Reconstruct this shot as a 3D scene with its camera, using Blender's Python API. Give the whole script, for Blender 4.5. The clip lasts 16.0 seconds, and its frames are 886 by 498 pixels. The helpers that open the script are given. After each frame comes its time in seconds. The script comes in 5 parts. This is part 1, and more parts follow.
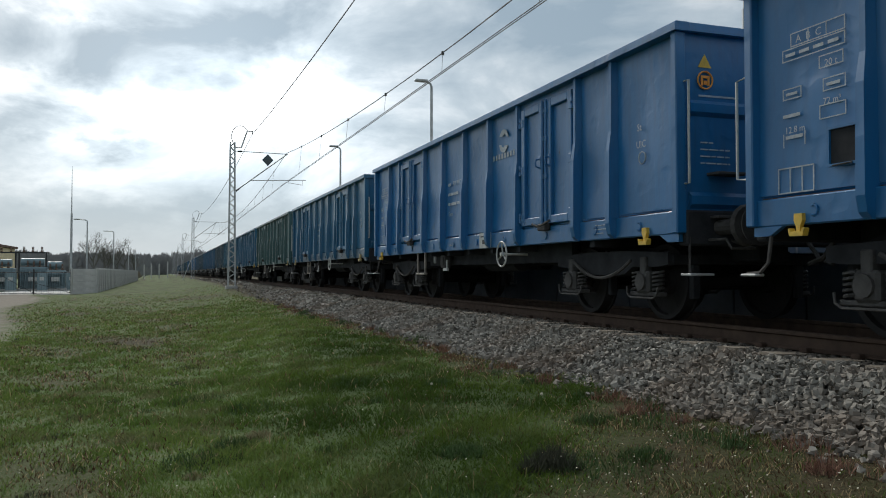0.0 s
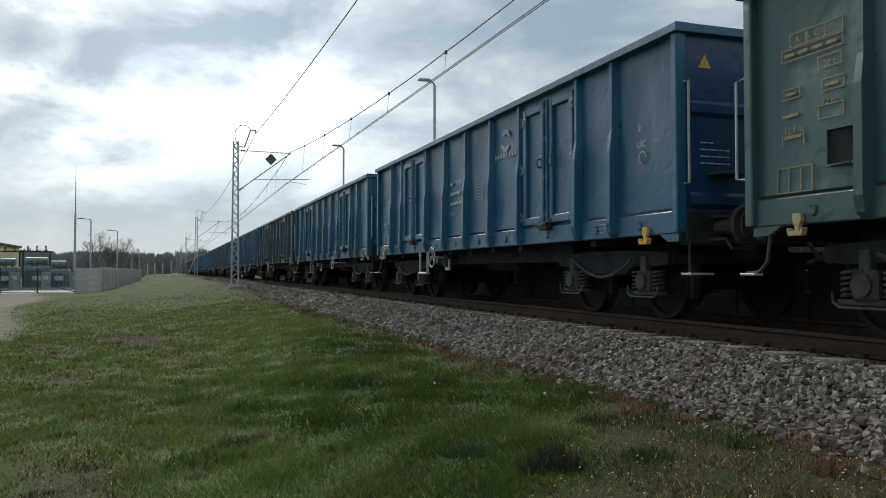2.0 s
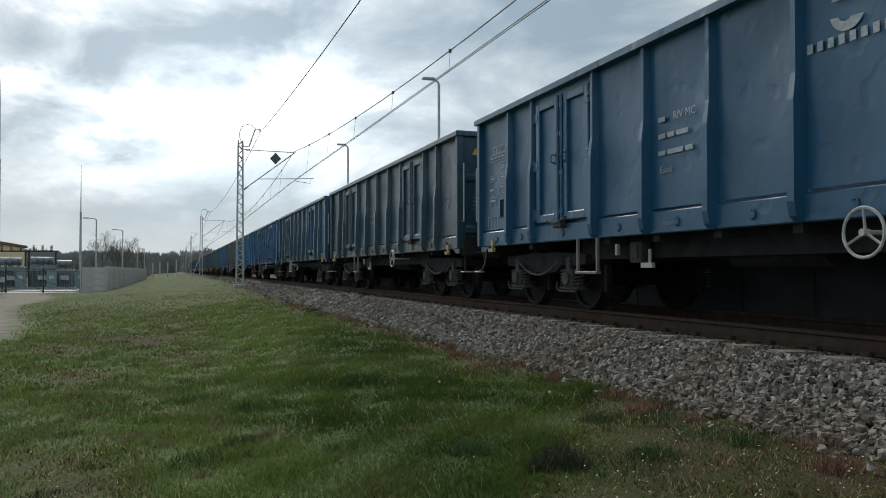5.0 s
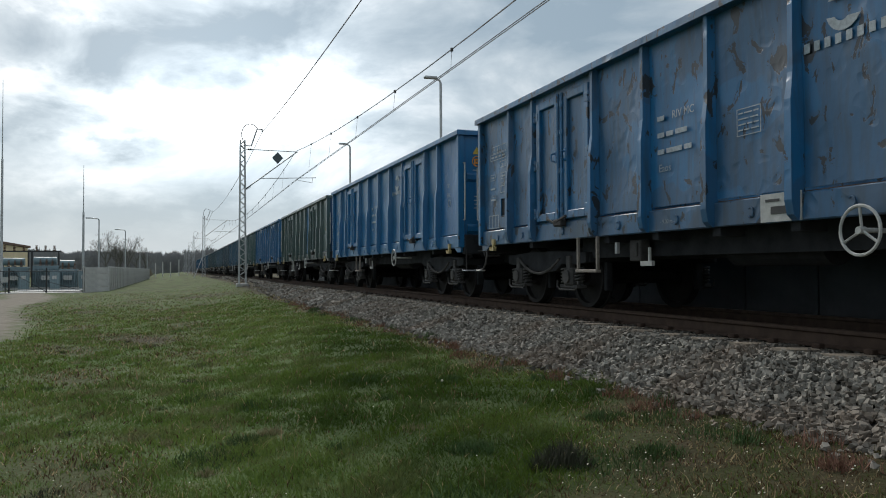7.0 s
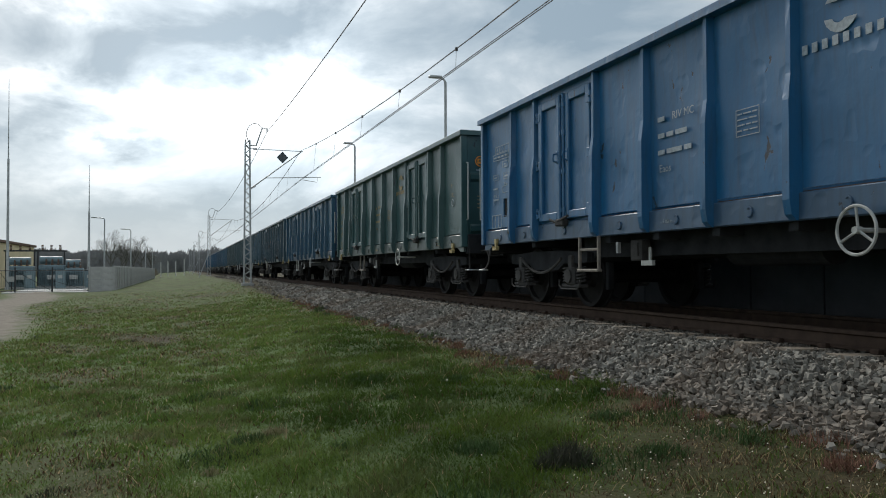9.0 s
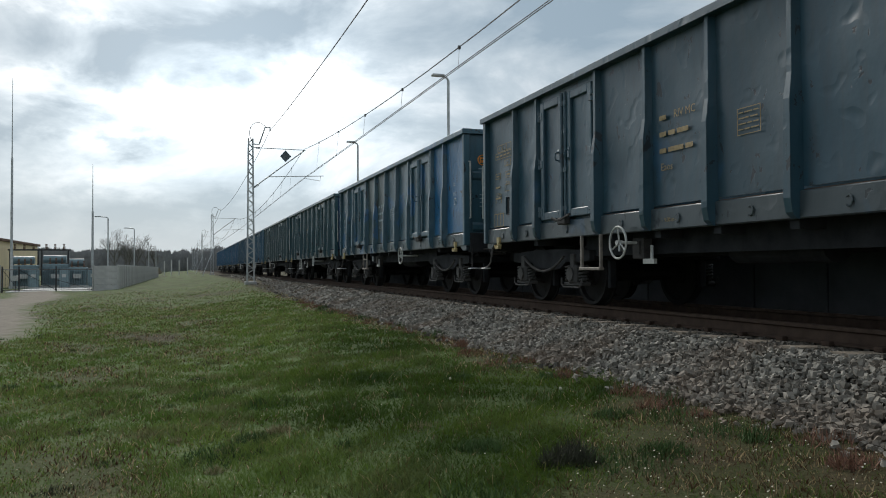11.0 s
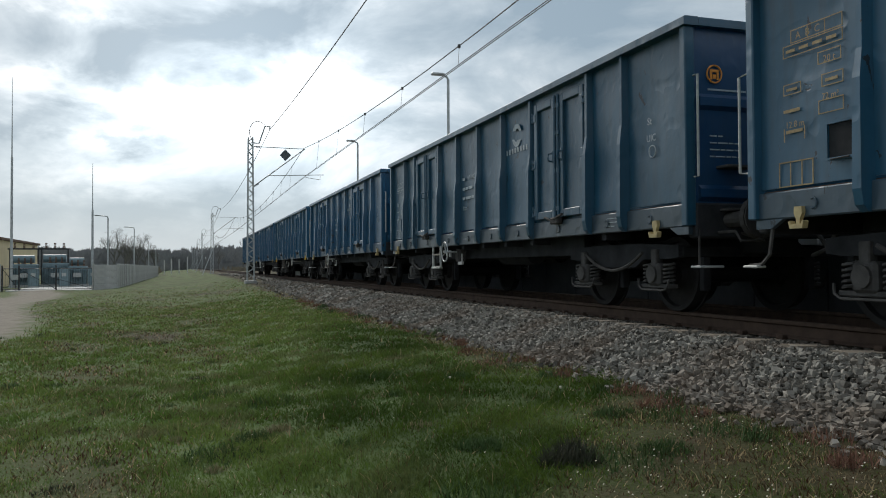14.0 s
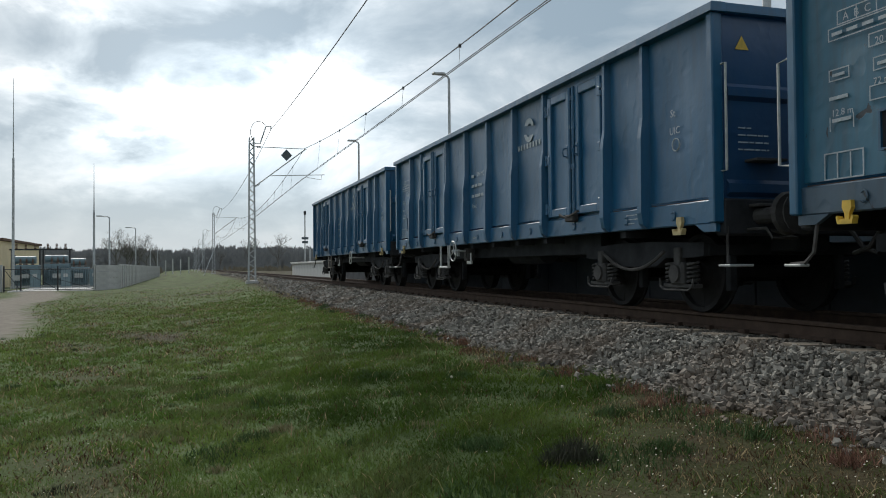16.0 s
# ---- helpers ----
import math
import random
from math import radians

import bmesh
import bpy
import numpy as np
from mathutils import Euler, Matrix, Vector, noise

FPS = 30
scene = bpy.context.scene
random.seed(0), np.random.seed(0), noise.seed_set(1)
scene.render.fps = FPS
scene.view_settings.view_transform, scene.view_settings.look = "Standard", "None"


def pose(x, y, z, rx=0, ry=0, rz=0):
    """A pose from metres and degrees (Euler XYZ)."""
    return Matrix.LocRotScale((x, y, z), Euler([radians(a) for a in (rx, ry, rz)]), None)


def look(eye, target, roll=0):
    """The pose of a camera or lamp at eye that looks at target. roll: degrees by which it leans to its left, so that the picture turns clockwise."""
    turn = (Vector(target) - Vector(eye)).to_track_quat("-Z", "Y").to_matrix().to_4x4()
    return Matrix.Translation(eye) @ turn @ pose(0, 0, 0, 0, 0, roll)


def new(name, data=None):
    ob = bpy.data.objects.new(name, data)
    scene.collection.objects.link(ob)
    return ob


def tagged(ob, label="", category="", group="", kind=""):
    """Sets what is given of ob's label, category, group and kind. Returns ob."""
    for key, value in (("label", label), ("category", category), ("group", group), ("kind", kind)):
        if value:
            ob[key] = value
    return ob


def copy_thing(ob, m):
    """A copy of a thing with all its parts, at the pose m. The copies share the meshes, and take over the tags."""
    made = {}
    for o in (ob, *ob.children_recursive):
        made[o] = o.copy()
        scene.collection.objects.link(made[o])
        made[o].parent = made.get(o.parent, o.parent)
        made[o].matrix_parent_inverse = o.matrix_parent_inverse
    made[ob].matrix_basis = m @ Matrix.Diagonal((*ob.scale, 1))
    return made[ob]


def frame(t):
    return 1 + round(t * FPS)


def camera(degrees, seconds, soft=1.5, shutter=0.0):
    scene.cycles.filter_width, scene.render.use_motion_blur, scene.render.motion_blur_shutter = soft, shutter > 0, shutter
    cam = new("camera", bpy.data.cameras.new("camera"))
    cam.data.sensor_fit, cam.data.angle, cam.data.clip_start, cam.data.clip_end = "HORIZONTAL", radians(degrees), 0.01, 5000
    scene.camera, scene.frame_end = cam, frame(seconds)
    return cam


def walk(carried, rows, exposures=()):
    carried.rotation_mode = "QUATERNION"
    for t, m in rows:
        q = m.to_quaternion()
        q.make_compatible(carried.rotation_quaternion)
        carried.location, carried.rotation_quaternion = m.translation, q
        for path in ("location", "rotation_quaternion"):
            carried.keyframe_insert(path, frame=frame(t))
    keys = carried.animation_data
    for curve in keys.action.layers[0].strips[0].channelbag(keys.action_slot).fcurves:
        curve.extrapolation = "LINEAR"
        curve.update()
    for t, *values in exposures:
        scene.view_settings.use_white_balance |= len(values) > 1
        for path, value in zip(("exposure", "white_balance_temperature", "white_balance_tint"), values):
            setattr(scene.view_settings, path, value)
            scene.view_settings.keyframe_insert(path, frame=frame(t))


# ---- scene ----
VIEW = (
    (0, 19.187, 1.681, 0.000),
    (0.5, 19.070, 1.681, -0.011),
    (1, 19.011, 1.620, -0.008),
    (1.5, 18.966, 1.627, 0.031),
    (2, 18.966, 1.627, 0.031),
    (2.5, 18.950, 1.587, -0.053),
    (3, 18.838, 1.556, -0.015),
    (3.5, 18.776, 1.554, -0.020),
    (4, 18.659, 1.553, -0.017),
    (6.5, 18.633, 1.517, -0.166),
    (7, 18.471, 1.456, -0.258),
    (7.5, 18.264, 1.500, -0.186),
    (8, 18.274, 1.471, -0.253),
    (8.5, 18.211, 1.435, -0.316),
    (9, 18.133, 1.416, -0.253),
    (11.5, 17.886, 1.302, -0.333),
    (12, 17.878, 1.305, -0.314),
    (12.5, 17.919, 1.281, -0.290),
    (13, 17.895, 1.243, -0.328),
    (13.5, 17.884, 1.233, -0.370),
    (14, 17.918, 1.229, -0.347),
    (14.5, 17.899, 1.188, -0.355),
    (15, 17.882, 1.195, -0.316),
    (15.5, 17.918, 1.163, -0.431),
    (16, 17.826, 1.200, -0.496),
)
EYE = Vector((0.0, 0.0, 0.571))


def facing(yaw, pitch, roll):
    """A pose at EYE, turned yaw degrees to the right of the track and pitch degrees up."""
    y, p = radians(yaw), radians(pitch)
    return look(EYE, EYE + Vector((math.sin(y) * math.cos(p), math.cos(y) * math.cos(p), math.sin(p))), roll)


cam = camera(57.97, 16.0, soft=1.0)
walk(cam, [(t, facing(y, p, r)) for t, y, p, r in VIEW], exposures=[(0, 0.0), (16, 0.0)])

# ---- light ----
SUN_ELEVATION, SUN_TURN = 34.0, -9.0   # degrees above the horizon, degrees right of the track


def make_world():
    world = bpy.data.worlds.new("cloudy_sky")
    scene.world = world
    world.use_nodes = True
    nt = world.node_tree
    nt.nodes.clear()
    n, l = nt.nodes.new, nt.links.new

    def math_node(op, a, b=None, clamp=False):
        m = n("ShaderNodeMath")
        m.operation, m.use_clamp = op, clamp
        for i, v in enumerate((a, b)):
            if v is None:
                continue
            if isinstance(v, (int, float)):
                m.inputs[i].default_value = v
            else:
                l(v, m.inputs[i])
        return m.outputs[0]

    sky = n("ShaderNodeTexSky")
    sky.sky_type, sky.sun_disc = "NISHITA", False
    sky.sun_elevation, sky.sun_rotation = radians(SUN_ELEVATION), radians(SUN_TURN)
    sky.air_density, sky.dust_density = 1.0, 1.6
    blue = n("ShaderNodeMix")
    blue.data_type, blue.blend_type = "RGBA", "MULTIPLY"
    blue.inputs["Factor"].default_value = 1.0
    l(sky.outputs[0], blue.inputs[6])
    blue.inputs[7].default_value = (0.10, 0.10, 0.10, 1)

    co = n("ShaderNodeTexCoord")
    sep = n("ShaderNodeSeparateXYZ")
    l(co.outputs["Generated"], sep.inputs[0])
    norm = n("ShaderNodeVectorMath")
    norm.operation = "NORMALIZE"
    l(co.outputs["Generated"], norm.inputs[0])
    flat = n("ShaderNodeSeparateXYZ")
    l(norm.outputs[0], flat.inputs[0])
    turn = math_node("MULTIPLY", math_node("ARCTAN2", flat.outputs[0], flat.outputs[1]), 57.3)
    rise = math_node("MULTIPLY", math_node("ARCSINE", flat.outputs[2], 0.0), 57.3)

    def cloud(wide, tall, detail, rough, shift, distort):
        comb = n("ShaderNodeCombineXYZ")
        l(math_node("MULTIPLY", turn, wide), comb.inputs[0])
        l(math_node("MULTIPLY", rise, tall), comb.inputs[1])
        comb.inputs[2].default_value = shift
        t = n("ShaderNodeTexNoise")
        t.inputs["Scale"].default_value, t.inputs["Detail"].default_value = 1.0, detail
        t.inputs["Roughness"].default_value, t.inputs["Distortion"].default_value = rough, distort
        l(comb.outputs[0], t.inputs["Vector"])
        return t.outputs["Fac"]

    puff = cloud(0.085, 0.17, 8, 0.56, 2.4, 0.4)
    fray_a, fray_b = cloud(0.22, 0.4, 5, 0.6, 7.1, 0.2), cloud(0.22, 0.4, 5, 0.6, 11.7, 0.2)
    turn2 = math_node("ADD", turn, math_node("MULTIPLY", math_node("SUBTRACT", fray_a, 0.5), 11.0))
    rise2 = math_node("ADD", rise, math_node("MULTIPLY", math_node("SUBTRACT", fray_b, 0.5), 5.0))
    # cloud banks ahead: degrees right of the track, degrees up, half-spreads, thickness (below 0: a thin place)
    banks = ((-4.0, 14.2, 8.5, 1.9, 0.15), (8.0, 16.6, 8.0, 1.6, 0.09), (22.0, 16.5, 9.0, 2.5, 0.06), (32.0, 15.0, 9.0, 5.0, 0.06),
             (-8.5, 9.6, 3.8, 0.7, 0.17), (-3.4, 8.3, 1.8, 0.45, 0.11), (14.5, 10.4, 1.8, 0.6, 0.06), (0.0, 4.0, 14.0, 0.8, 0.13), (-10.0, 3.4, 6.0, 0.8, 0.08),
             (4.0, 9.8, 8.0, 2.2, -0.08), (-7.0, 11.8, 5.0, 0.6, -0.06), (-5.0, 6.6, 6.0, 0.7, -0.02), (11.0, 12.4, 6.0, 1.5, -0.07), (-9.0, 17.2, 4.0, 0.6, -0.07))
    body = math_node("ADD", math_node("MULTIPLY", puff, 0.85), 0.085)
    for a, e, wa, we, k in banks:
        p = math_node("DIVIDE", math_node("SUBTRACT", turn2, a), wa)
        q = math_node("DIVIDE", math_node("SUBTRACT", rise2, e), we)
        far = math_node("ADD", math_node("MULTIPLY", p, p), math_node("MULTIPLY", q, q))
        body = math_node("SUBTRACT", body, math_node("MULTIPLY", math_node("EXPONENT", math_node("MULTIPLY", far, -0.7)), k))
    # light of the veiled sun spreads through thin cloud ahead
    e, a = radians(10.0), radians(3.0)
    way = n("ShaderNodeVectorMath")
    way.operation = "DOT_PRODUCT"
    l(norm.outputs[0], way.inputs[0])
    way.inputs[1].default_value = (math.sin(a) * math.cos(e), math.cos(a) * math.cos(e), math.sin(e))
    near = math_node("MAXIMUM", way.outputs["Value"], 0.0)
    glow = math_node("ADD", math_node("MULTIPLY", math_node("POWER", near, 70.0), 0.95), math_node("MULTIPLY", math_node("POWER", near, 12.0), 0.35))
    ramp = n("ShaderNodeValToRGB")
    cr = ramp.color_ramp
    cr.elements[0].position, cr.elements[0].color = 0.35, (0.30, 0.395, 0.475, 1)
    cr.elements[1].position, cr.elements[1].color = 0.64, (0.74, 0.78, 0.81, 1)
    mid = cr.elements.new(0.5)
    mid.color = (0.46, 0.54, 0.60, 1)
    l(math_node("ADD", body, math_node("MULTIPLY", glow, 0.04)), ramp.inputs[0])
    bright = n("ShaderNodeVectorMath")
    bright.operation = "SCALE"
    l(ramp.outputs[0], bright.inputs[0])
    # distant cloud close to the horizon is denser and darker
    low = n("ShaderNodeMapRange")
    low.interpolation_type = "SMOOTHSTEP"
    l(sep.outputs[2], low.inputs["Value"])
    low.inputs["From Min"].default_value, low.inputs["From Max"].default_value = 0.02, 0.13
    low.inputs["To Min"].default_value, low.inputs["To Max"].default_value = 0.12, 1.0
    thin = n("ShaderNodeMapRange")
    l(body, thin.inputs["Value"])
    thin.inputs["From Min"].default_value, thin.inputs["From Max"].default_value = 0.34, 0.62
    thin.inputs["To Min"].default_value, thin.inputs["To Max"].default_value = 0.35, 1.3
    shine = math_node("MULTIPLY", math_node("MULTIPLY", glow, thin.outputs[0]), low.outputs[0])
    l(math_node("ADD", shine, 1.0), bright.inputs["Scale"])
    hazy = n("ShaderNodeMix")
    hazy.data_type = "RGBA"
    veil = n("ShaderNodeMapRange")
    veil.interpolation_type = "SMOOTHSTEP"
    l(sep.outputs[2], veil.inputs["Value"])
    veil.inputs["From Min"].default_value, veil.inputs["From Max"].default_value = 0.0, 0.16
    veil.inputs["To Min"].default_value, veil.inputs["To Max"].default_value = 0.75, 0.0
    l(veil.outputs[0], hazy.inputs["Factor"])
    l(bright.outputs[0], hazy.inputs[6])
    hazy.inputs[7].default_value = (0.50, 0.62, 0.72, 1)
    both = n("ShaderNodeMix")
    both.data_type = "RGBA"
    both.inputs["Factor"].default_value = 0.9
    l(blue.outputs[2], both.inputs[6])
    l(hazy.outputs[2], both.inputs[7])
    bg = n("ShaderNodeBackground")
    l(both.outputs[2], bg.inputs[0])
    bg.inputs[1].default_value = 1.0
    out = n("ShaderNodeOutputWorld")
    l(bg.outputs[0], out.inputs[0])


make_world()
sun_data = bpy.data.lights.new("sun", "SUN")
sun_data.energy, sun_data.angle, sun_data.color = 2.15, radians(16), (1.0, 0.97, 0.90)
sun = new("sun", sun_data)
_e, _a = radians(SUN_ELEVATION), radians(SUN_TURN)
sun.matrix_world = look((0, 0, 40), Vector((0, 0, 40)) - Vector((math.sin(_a) * math.cos(_e), math.cos(_a) * math.cos(_e), math.sin(_e))))

# ---- materials ----


class Mat:
    """A node material with a Principled shader and short ways to add nodes."""

    def __init__(self, name, rough=0.6, metal=0.0, spec=0.5):
        self.m = bpy.data.materials.new(name)
        self.m.use_nodes = True
        self.nt = self.m.node_tree
        self.p = self.nt.nodes["Principled BSDF"]
        self.p.inputs["Roughness"].default_value = rough
        self.p.inputs["Metallic"].default_value = metal
        self.p.inputs["Specular IOR Level"].default_value = spec
        self.co = self.nt.nodes.new("ShaderNodeTexCoord")

    def link(self, a, b):
        self.nt.links.new(a, b)

    def set(self, sock, v):
        if isinstance(v, (int, float)):
            sock.default_value = v
        elif isinstance(v, tuple):
            sock.default_value = (*v, 1) if len(v) == 3 else v
        else:
            self.link(v, sock)

    def noise(self, scale, detail=4, rough=0.55, stretch=(1, 1, 1), distort=0.0, coord=None):
        mp = self.nt.nodes.new("ShaderNodeMapping")
        mp.inputs["Scale"].default_value = stretch
        self.link(coord or self.co.outputs["Object"], mp.inputs[0])
        t = self.nt.nodes.new("ShaderNodeTexNoise")
        t.inputs["Scale"].default_value, t.inputs["Detail"].default_value = scale, detail
        t.inputs["Roughness"].default_value, t.inputs["Distortion"].default_value = rough, distort
        self.link(mp.outputs[0], t.inputs["Vector"])
        return t.outputs["Fac"]

    def ramp(self, fac, lo, hi):
        r = self.nt.nodes.new("ShaderNodeMapRange")
        r.clamp = True
        self.set(r.inputs["Value"], fac)
        r.inputs["From Min"].default_value, r.inputs["From Max"].default_value = lo, hi
        return r.outputs[0]

    def mix(self, fac, a, b, blend="MIX"):
        m = self.nt.nodes.new("ShaderNodeMix")
        m.data_type, m.blend_type = "RGBA", blend
        self.set(m.inputs["Factor"], fac)
        self.set(m.inputs[6], a)
        self.set(m.inputs[7], b)
        return m.outputs[2]

    def calc(self, op, a, b):
        m = self.nt.nodes.new("ShaderNodeMath")
        m.operation = op
        self.set(m.inputs[0], a)
        self.set(m.inputs[1], b)
        return m.outputs[0]

    def attr(self, name):
        a = self.nt.nodes.new("ShaderNodeAttribute")
        a.attribute_name = name
        return a.outputs["Fac"]

    def island(self):
        return self.nt.nodes.new("ShaderNodeNewGeometry").outputs["Random Per Island"]

    def bump(self, height, strength=0.3, distance=0.02):
        b = self.nt.nodes.new("ShaderNodeBump")
        b.inputs["Strength"].default_value, b.inputs["Distance"].default_value = strength, distance
        self.link(height, b.inputs["Height"])
        self.link(b.outputs[0], self.p.inputs["Normal"])

    def color(self, v):
        self.set(self.p.inputs["Base Color"], v)
        return self


def plain(name, rgb, rough=0.6, metal=0.0, vary=0.25, scale=6.0, spec=0.5):
    """A surface of one colour with stains at two scales and fine relief."""
    m = Mat(name, rough, metal, spec)
    a, b = m.noise(scale), m.noise(scale * 9, 3)
    dark = tuple(c * (1 - vary) for c in rgb)
    light = tuple(min(1, c * (1 + vary)) for c in rgb)
    m.color(m.mix(m.calc("ADD", m.calc("MULTIPLY", m.ramp(a, 0.3, 0.7), 0.7), m.calc("MULTIPLY", b, 0.3)), dark, light))
    m.bump(b, 0.15, 0.005)
    return m.m


def make_paint():
    """Wagon paint: the object's colour, with streaks, chips down to rust and dull dirt; alpha says how worn."""
    m = Mat("wagon_paint", 0.45)
    info = m.nt.nodes.new("ShaderNodeObjectInfo")
    shift = m.nt.nodes.new("ShaderNodeVectorMath")
    shift.operation = "ADD"
    rnd = m.nt.nodes.new("ShaderNodeVectorMath")
    rnd.operation = "SCALE"
    rnd.inputs[0].default_value = (37, 91, 53)
    m.link(info.outputs["Random"], rnd.inputs["Scale"])
    m.link(m.co.outputs["Object"], shift.inputs[0])
    m.link(rnd.outputs[0], shift.inputs[1])
    co = shift.outputs[0]
    wear = info.outputs["Alpha"]
    big = m.noise(1.1, 5, 0.6, coord=co)
    streak = m.noise(5.0, 4, 0.6, (2.2, 2.2, 0.28), coord=co)
    chip = m.noise(5.5, 6, 0.6, (1, 1, 0.6), 0.6, coord=co)
    fine = m.noise(45, 3, 0.6, coord=co)
    base = info.outputs["Color"]
    faded = m.mix(m.calc("MULTIPLY", m.ramp(big, 0.35, 0.7), 0.16), base, m.mix(0.5, base, (0.13, 0.21, 0.28)))
    patch = m.ramp(m.calc("ADD", m.noise(0.9, 3, 0.45, coord=co), m.calc("MULTIPLY", m.calc("SUBTRACT", wear, 0.75), 0.8)), 0.60, 0.615)
    faded = m.mix(m.calc("MULTIPLY", patch, m.ramp(wear, 0.69, 0.72)), faded, (0.020, 0.100, 0.210))
    dirty = m.mix(m.calc("MULTIPLY", m.ramp(streak, 0.45, 0.75), m.calc("ADD", m.calc("MULTIPLY", wear, 0.5), 0.14)), faded, (0.030, 0.041, 0.047))
    lim = m.calc("SUBTRACT", 0.785, m.calc("MULTIPLY", wear, 0.215))
    gone = m.ramp(m.calc("SUBTRACT", chip, lim), 0.0, 0.012)
    m.color(m.mix(gone, dirty, m.mix(fine, (0.005, 0.010, 0.016), (0.014, 0.020, 0.027))))
    m.set(m.p.inputs["Roughness"], m.calc("ADD", 0.24, m.calc("MULTIPLY", big, 0.28)))
    dent = m.calc("MULTIPLY", m.ramp(m.noise(4.2, 1, 0.4, coord=co), 0.58, 0.78), m.calc("ADD", m.calc("MULTIPLY", wear, 0.4), 0.2))
    m.bump(m.calc("SUBTRACT", m.calc("ADD", m.calc("SUBTRACT", m.calc("MULTIPLY", big, 0.7), dent), m.calc("MULTIPLY", m.noise(2.4, 2, 0.4, coord=co), 0.55)), m.calc("MULTIPLY", gone, 0.06)), 0.34, 0.06)
    m.p.inputs["Coat Weight"].default_value, m.p.inputs["Coat Roughness"].default_value = 0.28, 0.34
    return m.m


PAINT = make_paint()
UNDER = plain("underframe_grime", (0.030, 0.031, 0.034), 0.8, 0.0, 0.5, 4, 0.12)
CAST = plain("dusty_cast_iron", (0.066, 0.063, 0.061), 0.75, 0.0, 0.5, 9, 0.2)
BOGIE = plain("bogie_iron", (0.062, 0.058, 0.056), 0.75, 0.0, 0.5, 7, 0.15)
STEEL = plain("worn_steel", (0.30, 0.29, 0.28), 0.35, 0.9, 0.2, 9)
WHITE = plain("dull_white_paint", (0.42, 0.42, 0.40), 0.5, 0, 0.25, 12)
YELLOW = plain("yellow_paint", (0.62, 0.40, 0.05), 0.5, 0, 0.25, 14)
ORANGE = plain("orange_sign", (0.75, 0.28, 0.04), 0.5, 0, 0.1, 14)
BLACK = plain("black_paint", (0.02, 0.02, 0.021), 0.5, 0, 0.3, 10)
RED = plain("red_paint", (0.5, 0.05, 0.04), 0.5, 0, 0.2, 10)
GALV = plain("galvanised_steel", (0.42, 0.43, 0.43), 0.5, 0.3, 0.25, 5)
CONCRETE = plain("grey_concrete", (0.42, 0.41, 0.39), 0.85, 0, 0.2, 2)
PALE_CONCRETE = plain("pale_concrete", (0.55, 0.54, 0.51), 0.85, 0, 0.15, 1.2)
WIRE = plain("dark_wire", (0.06, 0.06, 0.06), 0.5, 0.5, 0.2, 3)
RUST_RAIL = plain("rusty_rail", (0.060, 0.040, 0.030), 0.85, 0.0, 0.4, 8, 0.15)
CREAM = plain("cream_render", (0.70, 0.57, 0.36), 0.85, 0, 0.1, 1)
GREY_GREEN = plain("grey_green_enamel", (0.15, 0.21, 0.23), 0.5, 0, 0.2, 3)
BARK = plain("grey_bark", (0.165, 0.155, 0.14), 0.9, 0, 0.35, 3)
TAN_STENCIL = plain("tan_stencil", (0.34, 0.25, 0.13), 0.7, 0, 0.4, 25)
STENCIL = plain("white_stencil", (0.36, 0.40, 0.43), 0.6, 0, 0.35, 25)
# concrete with the shade behind the train put into its colour
SHADED_CONCRETE = plain("shaded_concrete", (0.085, 0.088, 0.092), 0.95, 0, 0.3, 1.5, 0.1)
RUST = plain("brown_rust", (0.13, 0.075, 0.05), 0.85, 0, 0.45, 6)


def make_ground():
    m = Mat("meadow", 0.95, 0, 0.15)
    a, b, c = m.noise(0.35, 4), m.noise(2.6, 5, 0.6), m.noise(30, 3)
    turf = m.mix(m.ramp(a, 0.35, 0.65), (0.074, 0.124, 0.036), (0.102, 0.150, 0.048))
    turf = m.mix(m.calc("MULTIPLY", m.ramp(b, 0.45, 0.68), 0.8), turf, (0.150, 0.142, 0.076))
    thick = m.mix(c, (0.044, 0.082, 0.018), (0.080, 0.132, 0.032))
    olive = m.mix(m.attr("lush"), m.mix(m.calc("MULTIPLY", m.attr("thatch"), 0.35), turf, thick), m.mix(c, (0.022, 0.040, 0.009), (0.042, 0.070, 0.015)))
    soil = m.mix(m.ramp(m.noise(4.5, 5, 0.6), 0.38, 0.62), m.mix(c, (0.030, 0.022, 0.013), (0.088, 0.062, 0.036)), (0.040, 0.038, 0.014))
    dry = m.mix(m.attr("dry"), olive, soil)
    sand = m.mix(m.ramp(b, 0.3, 0.7), (0.17, 0.145, 0.115), (0.25, 0.22, 0.18))
    m.color(m.mix(m.ramp(m.calc("ADD", m.attr("sand"), m.calc("MULTIPLY", m.calc("SUBTRACT", b, 0.5), 0.9)), 0.35, 0.8), dry, sand))
    m.bump(m.calc("ADD", b, c), 0.6, 0.04)
    return m.m


